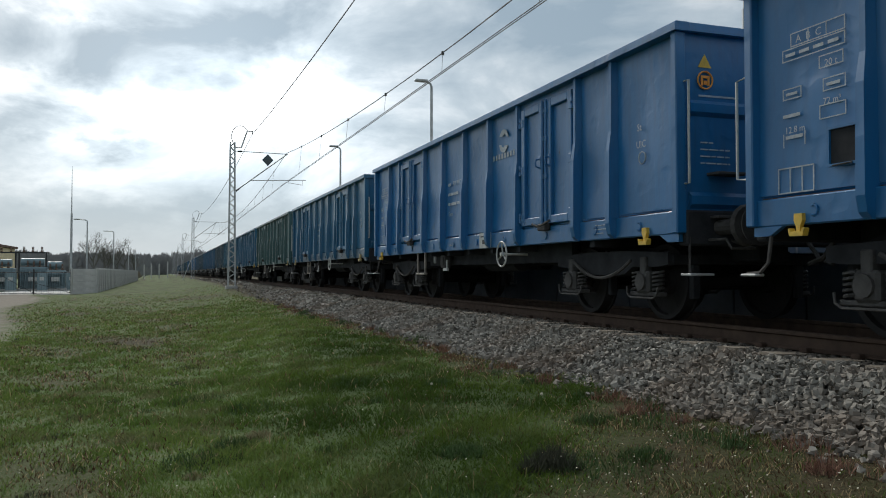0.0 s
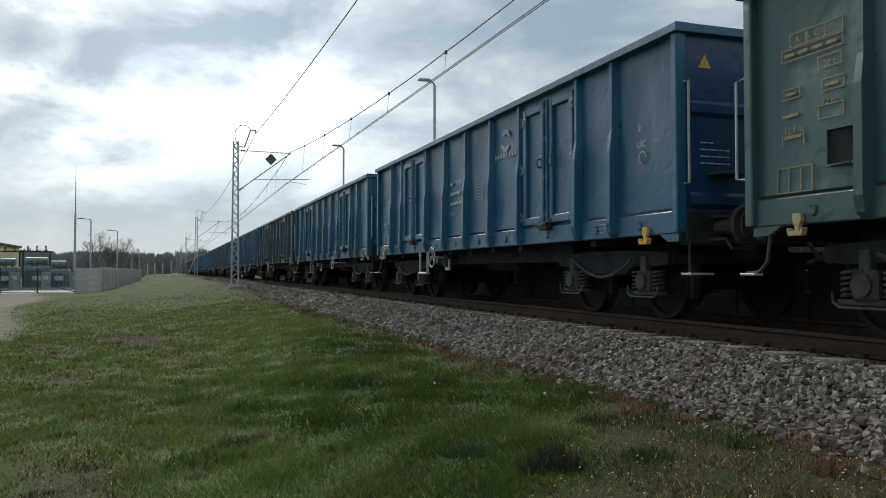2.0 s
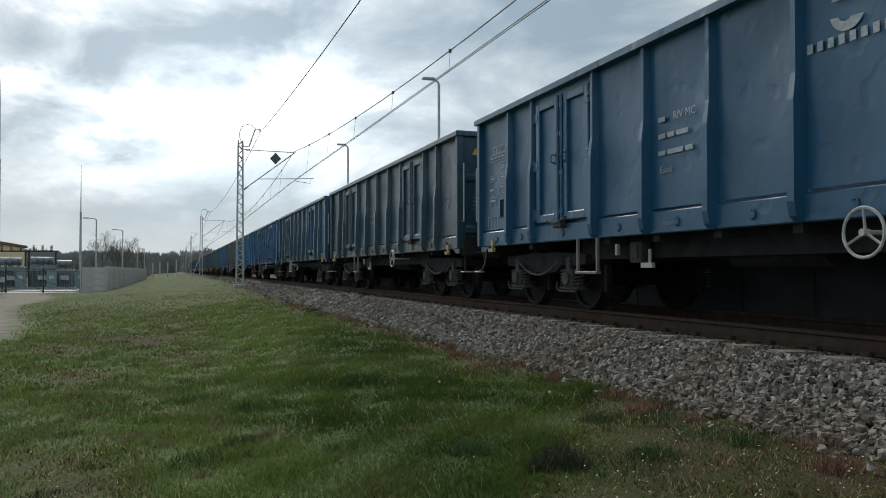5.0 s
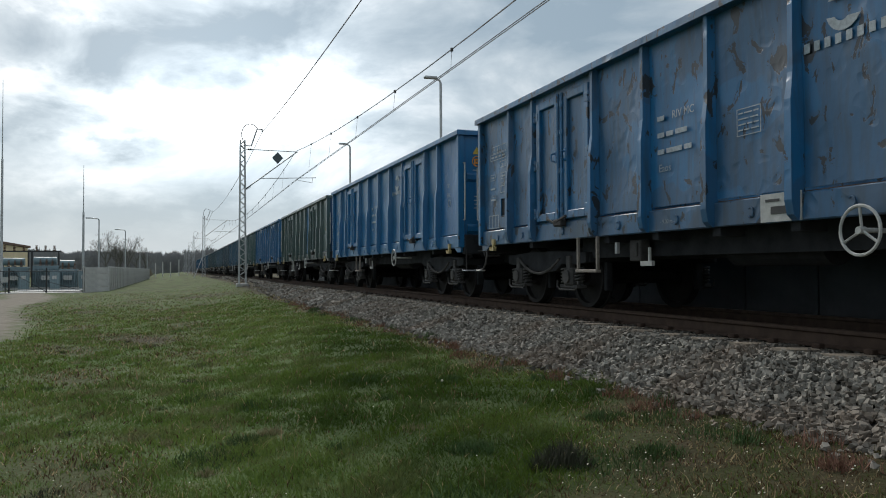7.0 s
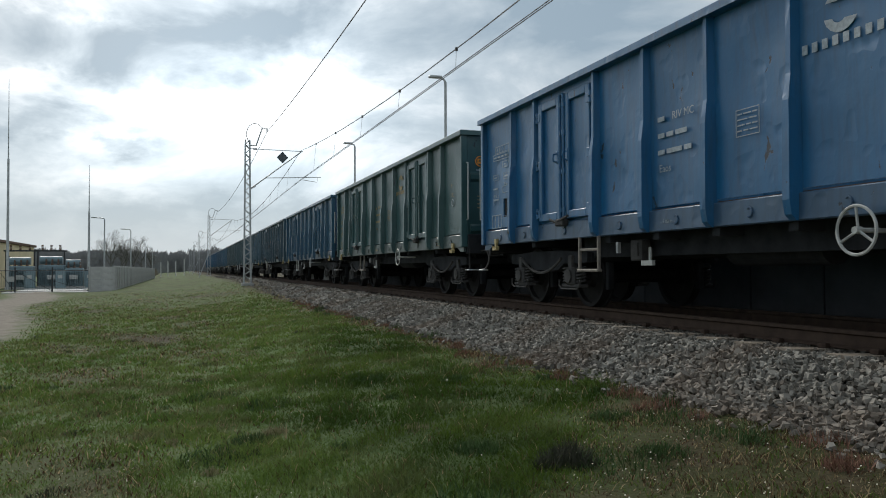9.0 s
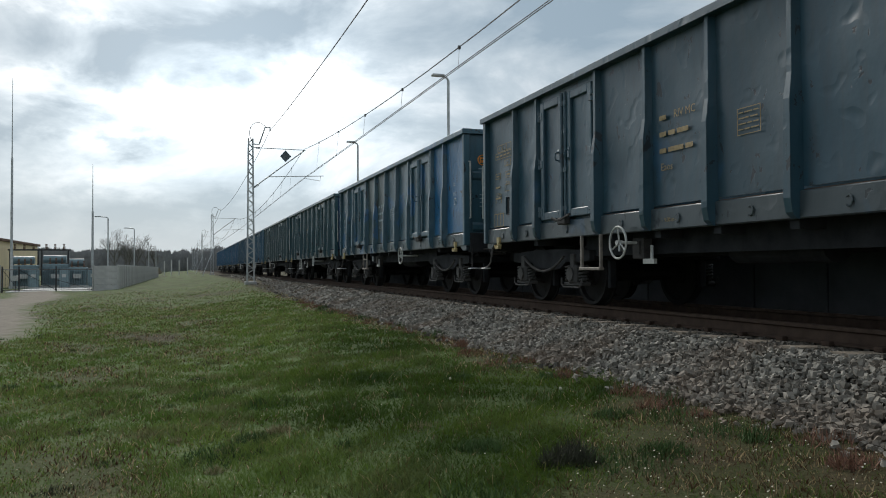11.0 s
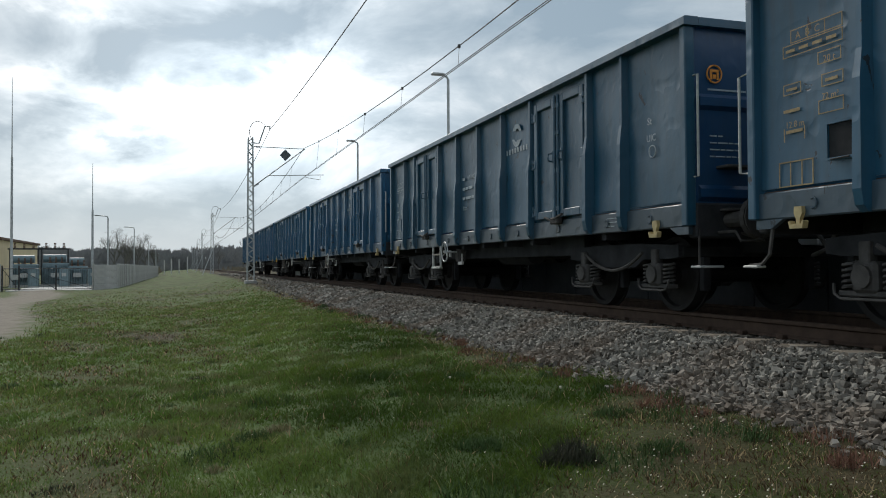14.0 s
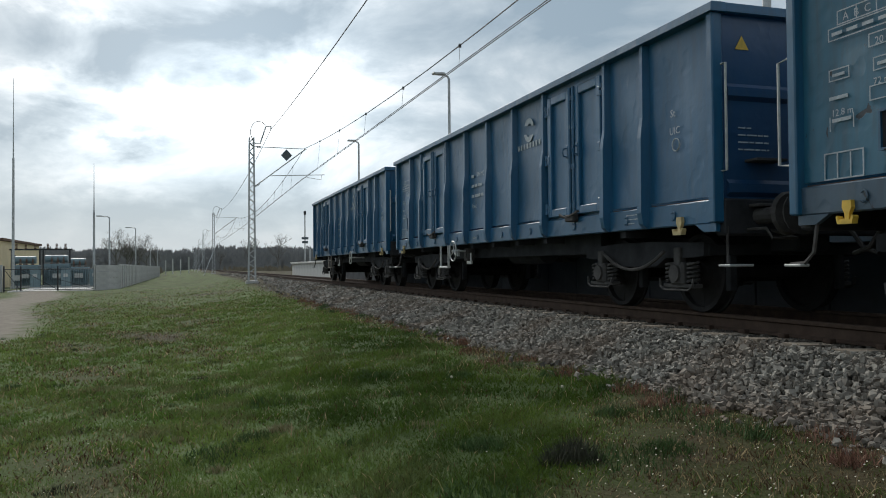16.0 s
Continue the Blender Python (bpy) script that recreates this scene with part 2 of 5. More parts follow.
def make_grass():
    m = Mat("grass_blades", 0.8, 0, 0.1)
    a, b = m.noise(0.55, 4), m.noise(1.9, 5, 0.6)
    r = m.island()
    green = m.mix(m.ramp(a, 0.38, 0.62), (0.106, 0.172, 0.034), (0.180, 0.248, 0.060))
    green = m.mix(m.ramp(b, 0.48, 0.70), green, (0.210, 0.205, 0.105))
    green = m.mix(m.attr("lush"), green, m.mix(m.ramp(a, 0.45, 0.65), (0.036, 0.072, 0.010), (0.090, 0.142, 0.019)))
    green = m.mix(m.ramp(r, 0.0, 1.0), m.mix(0.4, green, (0.02, 0.038, 0.010)), green)
    straw = m.mix(m.ramp(r, 0.5, 1.0), (0.070, 0.040, 0.022), (0.50, 0.39, 0.23))
    col = m.mix(m.attr("dry"), green, straw)
    m.color(col)
    thin = m.nt.nodes.new("ShaderNodeBsdfTranslucent")
    m.link(col, thin.inputs[0])
    mixed = m.nt.nodes.new("ShaderNodeMixShader")
    mixed.inputs[0].default_value = 0.36
    m.link(m.p.outputs[0], mixed.inputs[1])
    m.link(thin.outputs[0], mixed.inputs[2])
    m.link(mixed.outputs[0], m.nt.nodes["Material Output"].inputs[0])
    return m.m


SLEEPER = plain("stained_sleeper", (0.26, 0.215, 0.165), 0.9, 0, 0.3, 5)


def make_ballast(name, island):
    m = Mat(name, 0.9, 0, 0.3)
    c = m.noise(60, 3)
    if island:
        r = m.island()
        stone = m.mix(m.ramp(r, 0.0, 1.0), (0.060, 0.054, 0.045), (0.36, 0.335, 0.29))
        m.color(m.mix(m.attr("mid_dark"), m.mix(m.calc("MULTIPLY", m.ramp(m.noise(0.9, 3), 0.45, 0.7), 0.7), m.mix(m.calc("MULTIPLY", c, 0.3), stone, (0.2, 0.19, 0.17)), (0.175, 0.125, 0.09)), (0.045, 0.038, 0.032)))
    else:
        v = m.nt.nodes.new("ShaderNodeTexVoronoi")
        v.inputs["Scale"].default_value = 17
        m.link(m.co.outputs["Object"], v.inputs["Vector"])
        sep = m.nt.nodes.new("ShaderNodeSeparateColor")
        m.link(v.outputs["Color"], sep.inputs[0])
        # the shade in the gaps between stones is put into the colour
        m.color(m.mix(m.ramp(v.outputs["Distance"], 0.2, 0.75), m.mix(sep.outputs[0], (0.10, 0.093, 0.082), (0.27, 0.25, 0.22)), (0.02, 0.018, 0.016)))
        m.bump(v.outputs["Distance"], 0.9, -0.05)
    return m.m


MEADOW, GRASS = make_ground(), make_grass()
BALLAST_BED, STONES = make_ballast("ballast_bed", False), make_ballast("ballast_stones", True)

# ---- mesh helpers ----


def mesh_of(name, bm):
    me = bpy.data.meshes.new(name)
    bmesh.ops.recalc_face_normals(bm, faces=bm.faces[:])
    bm.to_mesh(me)
    bm.free()
    return me


def part(name, bm, material, parent=None, label=""):
    """Links a bmesh (or a mesh) as one mesh object under a thing or a part."""
    me = bm if isinstance(bm, bpy.types.Mesh) else mesh_of(name, bm)
    if not me.materials:
        me.materials.append(material)
    ob = new(name, me)
    ob.parent = parent
    return tagged(ob, label)


def box(bm, x0, x1, y0, y1, z0, z1, bevel=0.0):
    m = Matrix.Translation(((x0 + x1) / 2, (y0 + y1) / 2, (z0 + z1) / 2)) @ Matrix.Diagonal((abs(x1 - x0), abs(y1 - y0), abs(z1 - z0), 1))
    got = bmesh.ops.create_cube(bm, size=1, matrix=m)
    if bevel:
        edges = list({e for v in got["verts"] for e in v.link_edges})
        bmesh.ops.bevel(bm, geom=edges, offset=bevel, segments=1, affect="EDGES")
    return bm


def boxed(*args, bevel=0.0):
    return box(bmesh.new(), *args, bevel=bevel)


def rod(bm, a, b, r, seg=6, r2=None):
    """A round bar from a to b."""
    a, b = Vector(a), Vector(b)
    d = b - a
    m = Matrix.Translation((a + b) / 2) @ d.to_track_quat("Z", "Y").to_matrix().to_4x4()
    bmesh.ops.create_cone(bm, cap_ends=True, segments=seg, radius1=r, radius2=r if r2 is None else r2, depth=d.length, matrix=m)
    return bm


def pipe(bm, pts, r, seg=6):
    """A bent round bar through the points, in one skin."""
    pts = [Vector(p) for p in pts]
    rings = []
    side = None
    for i, p in enumerate(pts):
        d = (pts[min(i + 1, len(pts) - 1)] - pts[max(i - 1, 0)]).normalized()
        if side is None:
            side = d.orthogonal().normalized()
        side = (side - d * side.dot(d)).normalized() if (side - d * side.dot(d)).length > 1e-4 else d.orthogonal().normalized()
        up = d.cross(side)
        rings.append([bm.verts.new(p + (side * math.cos(2 * math.pi * k / seg) + up * math.sin(2 * math.pi * k / seg)) * r) for k in range(seg)])
    for a, b in zip(rings, rings[1:]):
        for k in range(seg):
            bm.faces.new((a[k], a[(k + 1) % seg], b[(k + 1) % seg], b[k]))
    bm.faces.new(rings[0][::-1])
    bm.faces.new(rings[-1])
    return bm


def prism(bm, pts, axis, lo, hi):
    """A solid from an outline in the plane across axis (0 x, 1 y, 2 z)."""
    def at(p, h):
        q = list(p)
        q.insert(axis, h)
        return q
    a = [bm.verts.new(at(p, lo)) for p in pts]
    b = [bm.verts.new(at(p, hi)) for p in pts]
    bm.faces.new(a)
    bm.faces.new(b[::-1])
    for i in range(len(pts)):
        j = (i + 1) % len(pts)
        bm.faces.new((a[i], b[i], b[j], a[j]))
    return bm


def mesh_from(name, verts, faces, material):
    """A mesh from numpy vertices and equal-sided faces."""
    me = bpy.data.meshes.new(name)
    verts, faces = np.asarray(verts, dtype=np.float32), np.asarray(faces, dtype=np.int32)
    k = faces.shape[1]
    me.vertices.add(len(verts))
    me.vertices.foreach_set("co", verts.ravel())
    me.loops.add(faces.size)
    me.loops.foreach_set("vertex_index", faces.ravel())
    me.polygons.add(len(faces))
    me.polygons.foreach_set("loop_start", np.arange(len(faces), dtype=np.int32) * k)
    me.polygons.foreach_set("use_smooth", np.zeros(len(faces), dtype=bool))
    me.update(calc_edges=True)
    me.materials.append(material)
    return me


def point_values(me, name, values):
    me.attributes.new(name, "FLOAT", "POINT").data.foreach_set("value", np.asarray(values, dtype=np.float32))


# ---- ground ----
TRACK_X = 6.55


def step(a, b, v):
    t = np.clip((v - a) / (b - a), 0, 1)
    return t * t * (3 - 2 * t)


def ground_z(x, y):
    """Height of the meadow: a shallow dip beside the track, level farther out."""
    x, y = np.asarray(x, dtype=float), np.asarray(y, dtype=float)
    z = -0.52 - 0.36 * (1 - step(-1.5, 4.2, x)) - 0.25 * (1 - step(-9, -2, x))
    z = z + 0.05 * np.sin(x * 0.9 + 1.3) * np.sin(y * 0.35) * (1 - step(2.5, 4, x)) * step(0, 6, y)
    return z + 0.30 * step(25, 60, y) * step(0.5, 3.5, x) * (1 - step(9.5, 12, x))


def dryness(x, y):
    """How far the turf has given way to dry stalks: a strip along the ballast that widens toward the camera, and bare spots."""
    wob = 0.30 * np.sin(y * 0.9) + 0.25 * np.sin(y * 2.3 + 1) + 0.15 * np.sin(x * 5 + y * 3.1)
    edge = np.clip(1.9 + 0.66 * (y - 4.0), 1.2, 3.35) + 0.75 * np.exp(-((y - 7.0) / 0.7) ** 2)
    mottle = 0.5 + 0.5 * np.sin(x * 3.7 + 1.4 * np.sin(y * 2.2)) * np.sin(y * 3.1 + 1.3 * np.sin(x * 2.6))
    d = step(-0.35, 0.45, x + 0.45 * wob - edge) * (1.0 - 0.34 * mottle)
    far = 0.18 * step(14, 40, y)
    bare = step(0.25, 0.8, np.sin(x * 1.9 + 1.1 * np.sin(y * 0.7)) * np.sin(y * 0.95 + 0.9 * x + 0.7))
    worn = step(0.9, -1.4, x - 0.05 * y + 0.25 * wob) * step(3.0, 5.5, y) * (0.10 + 0.50 * bare)
    spots = sum(0.55 * np.exp(-((x - a) / r) ** 2 - ((y - b) / (1.6 * r)) ** 2) for a, b, r in ((-0.5, 5.9, 0.35), (-1.0, 6.6, 0.4), (-0.4, 17.5, 0.9), (0.15, 14.4, 0.5), (1.9, 40, 1.5)))
    return np.clip(d + far + worn + spots, 0, 1)


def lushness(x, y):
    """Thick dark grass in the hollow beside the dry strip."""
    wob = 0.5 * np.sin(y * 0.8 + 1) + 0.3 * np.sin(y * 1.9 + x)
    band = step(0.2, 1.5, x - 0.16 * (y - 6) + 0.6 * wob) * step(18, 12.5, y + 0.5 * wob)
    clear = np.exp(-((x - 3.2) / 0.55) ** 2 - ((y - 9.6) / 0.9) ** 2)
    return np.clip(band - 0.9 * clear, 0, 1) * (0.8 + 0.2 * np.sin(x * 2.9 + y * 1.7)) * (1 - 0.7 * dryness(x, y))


def sandy(x, y):
    track = np.exp(-(((x + 6.3 + 0.106 * (y - 28) + 0.5 * np.sin(y * 0.2)) / 2.0) ** 2)) * step(8, 20, y) * step(75, 66, y)
    return np.clip(track * 1.2 - 0.15, 0, 1)


def build_ground():
    xs = np.unique(np.round(np.concatenate([-np.geomspace(14, 2500, 26), np.arange(-14, 4.6, 0.25), np.arange(4.5, 14, 1.0), np.geomspace(14, 2500, 26)]), 3))
    ys = np.unique(np.round(np.concatenate([-np.geomspace(2, 1500, 16), np.arange(-2, 40, 0.35), np.arange(40, 110, 2.0), np.geomspace(110, 4000, 30)]), 3))
    gx, gy = np.meshgrid(xs, ys)
    gz = ground_z(gx, gy)
    nx, ny = len(xs), len(ys)
    i = (np.arange(ny - 1)[:, None] * nx + np.arange(nx - 1)[None]).ravel()
    me = mesh_from("ground", np.stack([gx, gy, gz], -1).reshape(-1, 3), np.stack([i, i + 1, i + nx + 1, i + nx], 1), MEADOW)
    me.polygons.foreach_set("use_smooth", np.ones(len(me.polygons), dtype=bool))
    point_values(me, "dry", dryness(gx, gy).ravel())
    point_values(me, "sand", sandy(gx, gy).ravel())
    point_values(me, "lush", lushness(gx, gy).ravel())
    point_values(me, "thatch", (step(46, 14, gy) * step(-12, -6, gx)).ravel())
    tagged(new("ground", me), "patchy spring meadow of short green and brown grass", "ground", kind="structure")


build_ground()


def bed_top(x):
    """Top of the ballast across the track."""
    d = np.abs(np.asarray(x, dtype=float) - TRACK_X)
    return np.where(d < 1.55, -0.225, -0.225 - 0.335 * np.clip((d - 1.55) / 1.1, 0, 1.3))


def build_ballast():
    xs = np.array([3.7, 3.9, 4.2, 4.6, 5.0, 5.6, 7.5, 8.1, 8.5, 8.9, 9.4])
    ys = np.concatenate([np.arange(-30, 80, 1.0), np.geomspace(80, 492, 24)])
    gx, gy = np.meshgrid(xs, ys)
    gz = bed_top(gx) - 0.02
    gz[:, 0] -= 0.12
    nx, ny = len(xs), len(ys)
    i = (np.arange(ny - 1)[:, None] * nx + np.arange(nx - 1)[None]).ravel()
    me = mesh_from("ballast", np.stack([gx, gy, gz], -1).reshape(-1, 3), np.stack([i, i + 1, i + nx + 1, i + nx], 1), BALLAST_BED)
    tagged(new("ballast", me), "long bed of crushed grey ballast under the rails", "ballast", kind="structure")


build_ballast()


def rail_outline(x):
    half = [(0.075, -0.172), (0.075, -0.160), (0.012, -0.140), (0.009, -0.050), (0.036, -0.036), (0.036, -0.008), (0.028, 0.0)]
    return [(x + a, z) for a, z in half] + [(x - a, z) for a, z in half[::-1]]


def build_track():
    track = tagged(new("track"), "single railway track with rusty rails on concrete sleepers", "track", kind="structure")
    for side in (-1, 1):
        part("rail", prism(bmesh.new(), rail_outline(TRACK_X + side * 0.7535), 1, -30, 490), RUST_RAIL, track, "rusty steel rail with a worn head")
    bm = bmesh.new()
    prism(bm, [(-1.28, -0.32), (1.28, -0.32), (1.28, -0.168), (0.4, -0.20), (-0.4, -0.20), (-1.28, -0.168)], 1, -0.13, 0.13)
    me = mesh_of("sleeper", bm)
    bm = bmesh.new()
    for side in (-1, 1):
        for k in (-1, 1):
            x = side * 0.7535 + k * 0.10
            box(bm, x - 0.035, x + 0.035, -0.05, 0.05, -0.185, -0.135, 0.008)
    clip = mesh_of("rail_clip", bm)
    for k in range(160):
        y = -6 + 0.6 * k
        s = part("sleeper", me, SLEEPER, track)
        s.location = (TRACK_X, y, 0)
        if k < 70:
            part("rail_clip", clip, RUST_RAIL, s)
    return track


build_track()

# ---- freight train ----
POSTS = (-5.14, -4.24, -2.38, -1.19, 0.0, 1.19, 2.38, 4.24, 5.14)
HALF = 6.44          # half the body's length
SKIN = 1.33          # half the body's width over the sheets
LEAD = 13.54         # centre of the second wagon at the start, metres along the track
PITCH, SPEED = 14.04, 21.03
RIM = 3.25
# buffers are pressed in toward the tail: how far each wagon stands behind its even place
SLACK = [0.14] * 13 + [0.16, 0.18, 0.17, 0.15, 0.13, 0.12, 0.10, 0.04, -0.03, -0.11] + [-0.17] * 4


def spot_of(k):
    """Centre of wagon k at the start, metres along the track."""
    return LEAD + PITCH * (k - 1) + SLACK[k]


def sheet(w, h, seed, dent, nx=7, nz=10, thick=0.02):
    """A bulged and dented steel sheet in the plane across x, its foot at z = 0."""
    bm = bmesh.new()
    rows = []
    for back in (0, 1):
        grid = []
        for j in range(nz + 1):
            line = []
            for i in range(nx + 1):
                u, v = i / nx, j / nz
                edge = min(1, 3.5 * min(u, 1 - u)) * min(1, 4 * min(v, 1 - v))
                p = Vector((u * w * 1.3, v * h * 1.1, seed * 7.3))
                b = max(0.0, 0.35 + noise.noise(p * 1.1) * 0.7 + noise.noise(p * 2.7) * 0.45) * dent
                line.append(bm.verts.new((b * edge + back * thick, (u - 0.5) * w, v * h)))
            grid.append(line)
        rows.append(grid)
        for j in range(nz):
            for i in range(nx):
                f = bm.faces.new((grid[j][i], grid[j][i + 1], grid[j + 1][i + 1], grid[j + 1][i]))
                f.smooth = True
    a, b = rows
    bm.edges.ensure_lookup_table()
    for e in bm.edges:
        if e.is_boundary:
            e.smooth = False
    for i in range(nx):
        bm.faces.new((a[0][i], a[0][i + 1], b[0][i + 1], b[0][i]))
        bm.faces.new((a[nz][i], a[nz][i + 1], b[nz][i + 1], b[nz][i]))
    for j in range(nz):
        bm.faces.new((a[j][0], a[j + 1][0], b[j + 1][0], b[j][0]))
        bm.faces.new((a[j][nx], a[j + 1][nx], b[j + 1][nx], b[j][nx]))
    return bm


def post_shape():
    """A folded side post that deepens half-way down and tapers in under the sole bar."""
    bm = bmesh.new()
    rows = [(3.17, 0.050, 0.030, 0.085), (2.30, 0.050, 0.030, 0.090), (2.06, 0.056, 0.040, 0.125), (1.17, 0.060, 0.046, 0.135), (1.04, 0.058, 0.044, 0.110), (0.985, 0.050, 0.042, 0.055)]
    rings = []
    for z, wide, narrow, deep in rows:
        rings.append([bm.verts.new(p) for p in ((0.0, -wide, z), (-deep, -narrow, z), (-deep, narrow, z), (0.0, wide, z))])
    for a, b in zip(rings, rings[1:]):
        for i in range(4):
            bm.faces.new((a[i], a[(i + 1) % 4], b[(i + 1) % 4], b[i]))
    bm.faces.new(rings[0])
    bm.faces.new(rings[-1])
    return mesh_of("side_post", bm)


def leaf_shape(w, seed, dent):
    """One door leaf: a broad raised frame with stepped inner edge round a sunk and dented sheet."""
    d, h = 0.115, 1.78
    bm = sheet(w - 2 * d + 0.03, h - 2 * d + 0.03, seed, dent, 5, 8)
    bmesh.ops.translate(bm, verts=bm.verts[:], vec=(-0.010, 0, d - 0.015))
    box(bm, -0.062, 0.0, -w / 2, -w / 2 + d, 0, h, 0.010)
    box(bm, -0.062, 0.0, w / 2 - d, w / 2, 0, h, 0.010)
    box(bm, -0.060, 0.0, -w / 2 + d, w / 2 - d, 0, d, 0.010)
    box(bm, -0.060, 0.0, -w / 2 + d, w / 2 - d, h - d, h, 0.010)
    return mesh_of("door_leaf", bm)


def wheel_shape():
    """Two wheels with flanges on their axle, round the x axis."""
    bm = bmesh.new()
    prof = [(-0.065, 0.30), (-0.065, 0.455), (0.065, 0.46), (0.07, 0.485), (0.095, 0.485), (0.095, 0.42), (0.04, 0.40), (0.03, 0.16), (0.09, 0.14), (0.09, 0.085), (-0.08, 0.085), (-0.08, 0.14), (-0.01, 0.17), (-0.005, 0.39), (-0.06, 0.40)]
    n = 28
    for side in (-1, 1):
        rings = []
        for k in range(n):
            a = 2 * math.pi * k / n
            rings.append([bm.verts.new((side * (0.7535 - x + 0.0), r * math.cos(a), r * math.sin(a))) for x, r in prof[1:]])
        for k in range(n):
            p, q = rings[k], rings[(k + 1) % n]
            for i in range(len(p)):
                j = (i + 1) % len(p)
                bm.faces.new((p[i], p[j], q[j], q[i]))
        # lightening ribs, so that the turning shows
        for k in range(6):
            a = math.pi * k / 3
            c, s = math.cos(a), math.sin(a)
            rod(bm, (side * 0.745, 0.17 * c, 0.17 * s), (side * 0.745, 0.38 * c, 0.38 * s), 0.018, 4)
    rod(bm, (-1.0, 0, 0), (1.0, 0, 0), 0.085, 12)
    return mesh_of("wheelset", bm)


def spring_shape():
    bm = bmesh.new()
    pts = [Vector((0.062 * math.cos(a), 0.062 * math.sin(a), 0.24 * a / (10 * math.pi))) for a in np.linspace(0, 10 * math.pi, 46)]
    pipe(bm, pts, 0.017, 5)
    return mesh_of("coil_spring", bm)


def axle_box_shape():
    bm = boxed(-0.11, 0.06, -0.13, 0.13, -0.14, 0.13, bevel=0.03)
    rod(bm, (-0.14, 0, 0), (-0.10, 0, 0), 0.10, 12)
    box(bm, -0.08, 0.05, -0.30, 0.30, -0.17, -0.12, 0.01)
    box(bm, -0.10, 0.0, -0.06, 0.06, 0.10, 0.30, 0.012)
    return mesh_of("axle_box", bm)


def bogie_shape():
    """The welded frame: two fish-bellied sides, a bolster and head beams."""
    bm = bmesh.new()
    side = [(-1.36, 0.80), (-1.36, 0.66), (-1.16, 0.64), (-0.62, 0.64), (-0.42, 0.54), (0.42, 0.54), (0.62, 0.64), (1.16, 0.64), (1.36, 0.66), (1.36, 0.80), (0.5, 0.84), (-0.5, 0.84)]
    for x in (-1.04, 1.04):
        prism(bm, side, 0, x - 0.055, x + 0.055)
    box(bm, -1.04, 1.04, -0.22, 0.22, 0.52, 0.80, 0.02)
    for y in (-1.33, 1.33):
        box(bm, -1.04, 1.04, y - 0.05, y + 0.05, 0.66, 0.78, 0.01)
    for y in (-0.42, 0.42, -1.38, 1.38):          # brake hangers and blocks
        for x in (-0.75, 0.75):
            box(bm, x - 0.05, x + 0.05, y - 0.04, y + 0.04, 0.26, 0.66, 0.01)
    rod(bm, (-0.8, 0.46, 0.38), (0.8, 0.46, 0.38), 0.035)
    rod(bm, (-0.8, -0.46, 0.38), (0.8, -0.46, 0.38), 0.035)
    return mesh_of("bogie", bm)


def loop_pts(y0, y1, z0, z1, x, r=0.04):
    """A hanging stirrup: down, across, up, with rounded corners."""
    return [(x, y0, z1), (x, y0, z0 + r), (x, y0 + r, z0), (x, y1 - r, z0), (x, y1, z0 + r), (x, y1, z1)]


def brake_wheel_shape():
    bm = bmesh.new()
    n, r = 24, 0.195
    ring = [(0, r * math.cos(2 * math.pi * k / n), r * math.sin(2 * math.pi * k / n)) for k in range(n + 1)]
    pipe(bm, ring, 0.014, 6)
    for k in range(3):
        a = math.pi / 2 + 2 * math.pi * k / 3
        rod(bm, (0.02, 0, 0), (0, r * math.cos(a), r * math.sin(a)), 0.012, 5)
    rod(bm, (-0.02, 0, 0), (0.05, 0, 0), 0.03, 10)
    rod(bm, (0.04, 0, 0), (0.45, 0, 0), 0.02, 6)
    return mesh_of("brake_wheel", bm)


def words(text, size, material, parent, spot, name="stencil"):
    """Painted words on the near side, lettered along the wagon."""
    cu = bpy.data.curves.new(name, "FONT")
    cu.body, cu.size, cu.extrude = text, size, 0.0008
    cu.resolution_u = 2
    tmp = bpy.data.objects.new(name, cu)
    scene.collection.objects.link(tmp)
    bpy.context.view_layer.update()
    me = bpy.data.meshes.new_from_object(tmp.evaluated_get(bpy.context.evaluated_depsgraph_get()))
    bpy.data.objects.remove(tmp)
    me.materials.clear()
    ob = tagged(part(name, me, material, parent), kind="stuff")
    # x of the letters runs to the wagon's -y, their top to +z, facing -x
    ob.matrix_basis = Matrix.Translation(spot) @ Matrix(((0, 0, -1, 0), (-1, 0, 0, 0), (0, 1, 0, 0), (0, 0, 0, 1)))
    return ob


def bars(rows, material, parent, spot, name="marking"):
    """Unreadable lettering as plain bars: rows of (offset along, drop, width, height)."""
    bm = bmesh.new()
    for a, z, w, h in rows:
        box(bm, -0.002, 0.002, -a - w, -a, -z - h, -z)
    ob = tagged(part(name, bm, material, parent), kind="stuff")
    ob.location = spot
    return ob


def letter_rows(lengths, wide=0.052, tall=0.085, gap=0.026, lead=0.13, seed=1):
    """Rows of plain word-long bars, for bars()."""
    rng = random.Random(seed)
    out = []
    for row, count in enumerate(lengths):
        a, left = 0.0, count
        while left > 0:       # words of two to four characters
            n = min(left, rng.choice((2, 3, 4)))
            w = n * (wide + gap) - gap
            out.append((a, row * lead + tall * 0.3, w, tall * 0.36))
            a += w + wide * 0.8
            left -= n
    return out


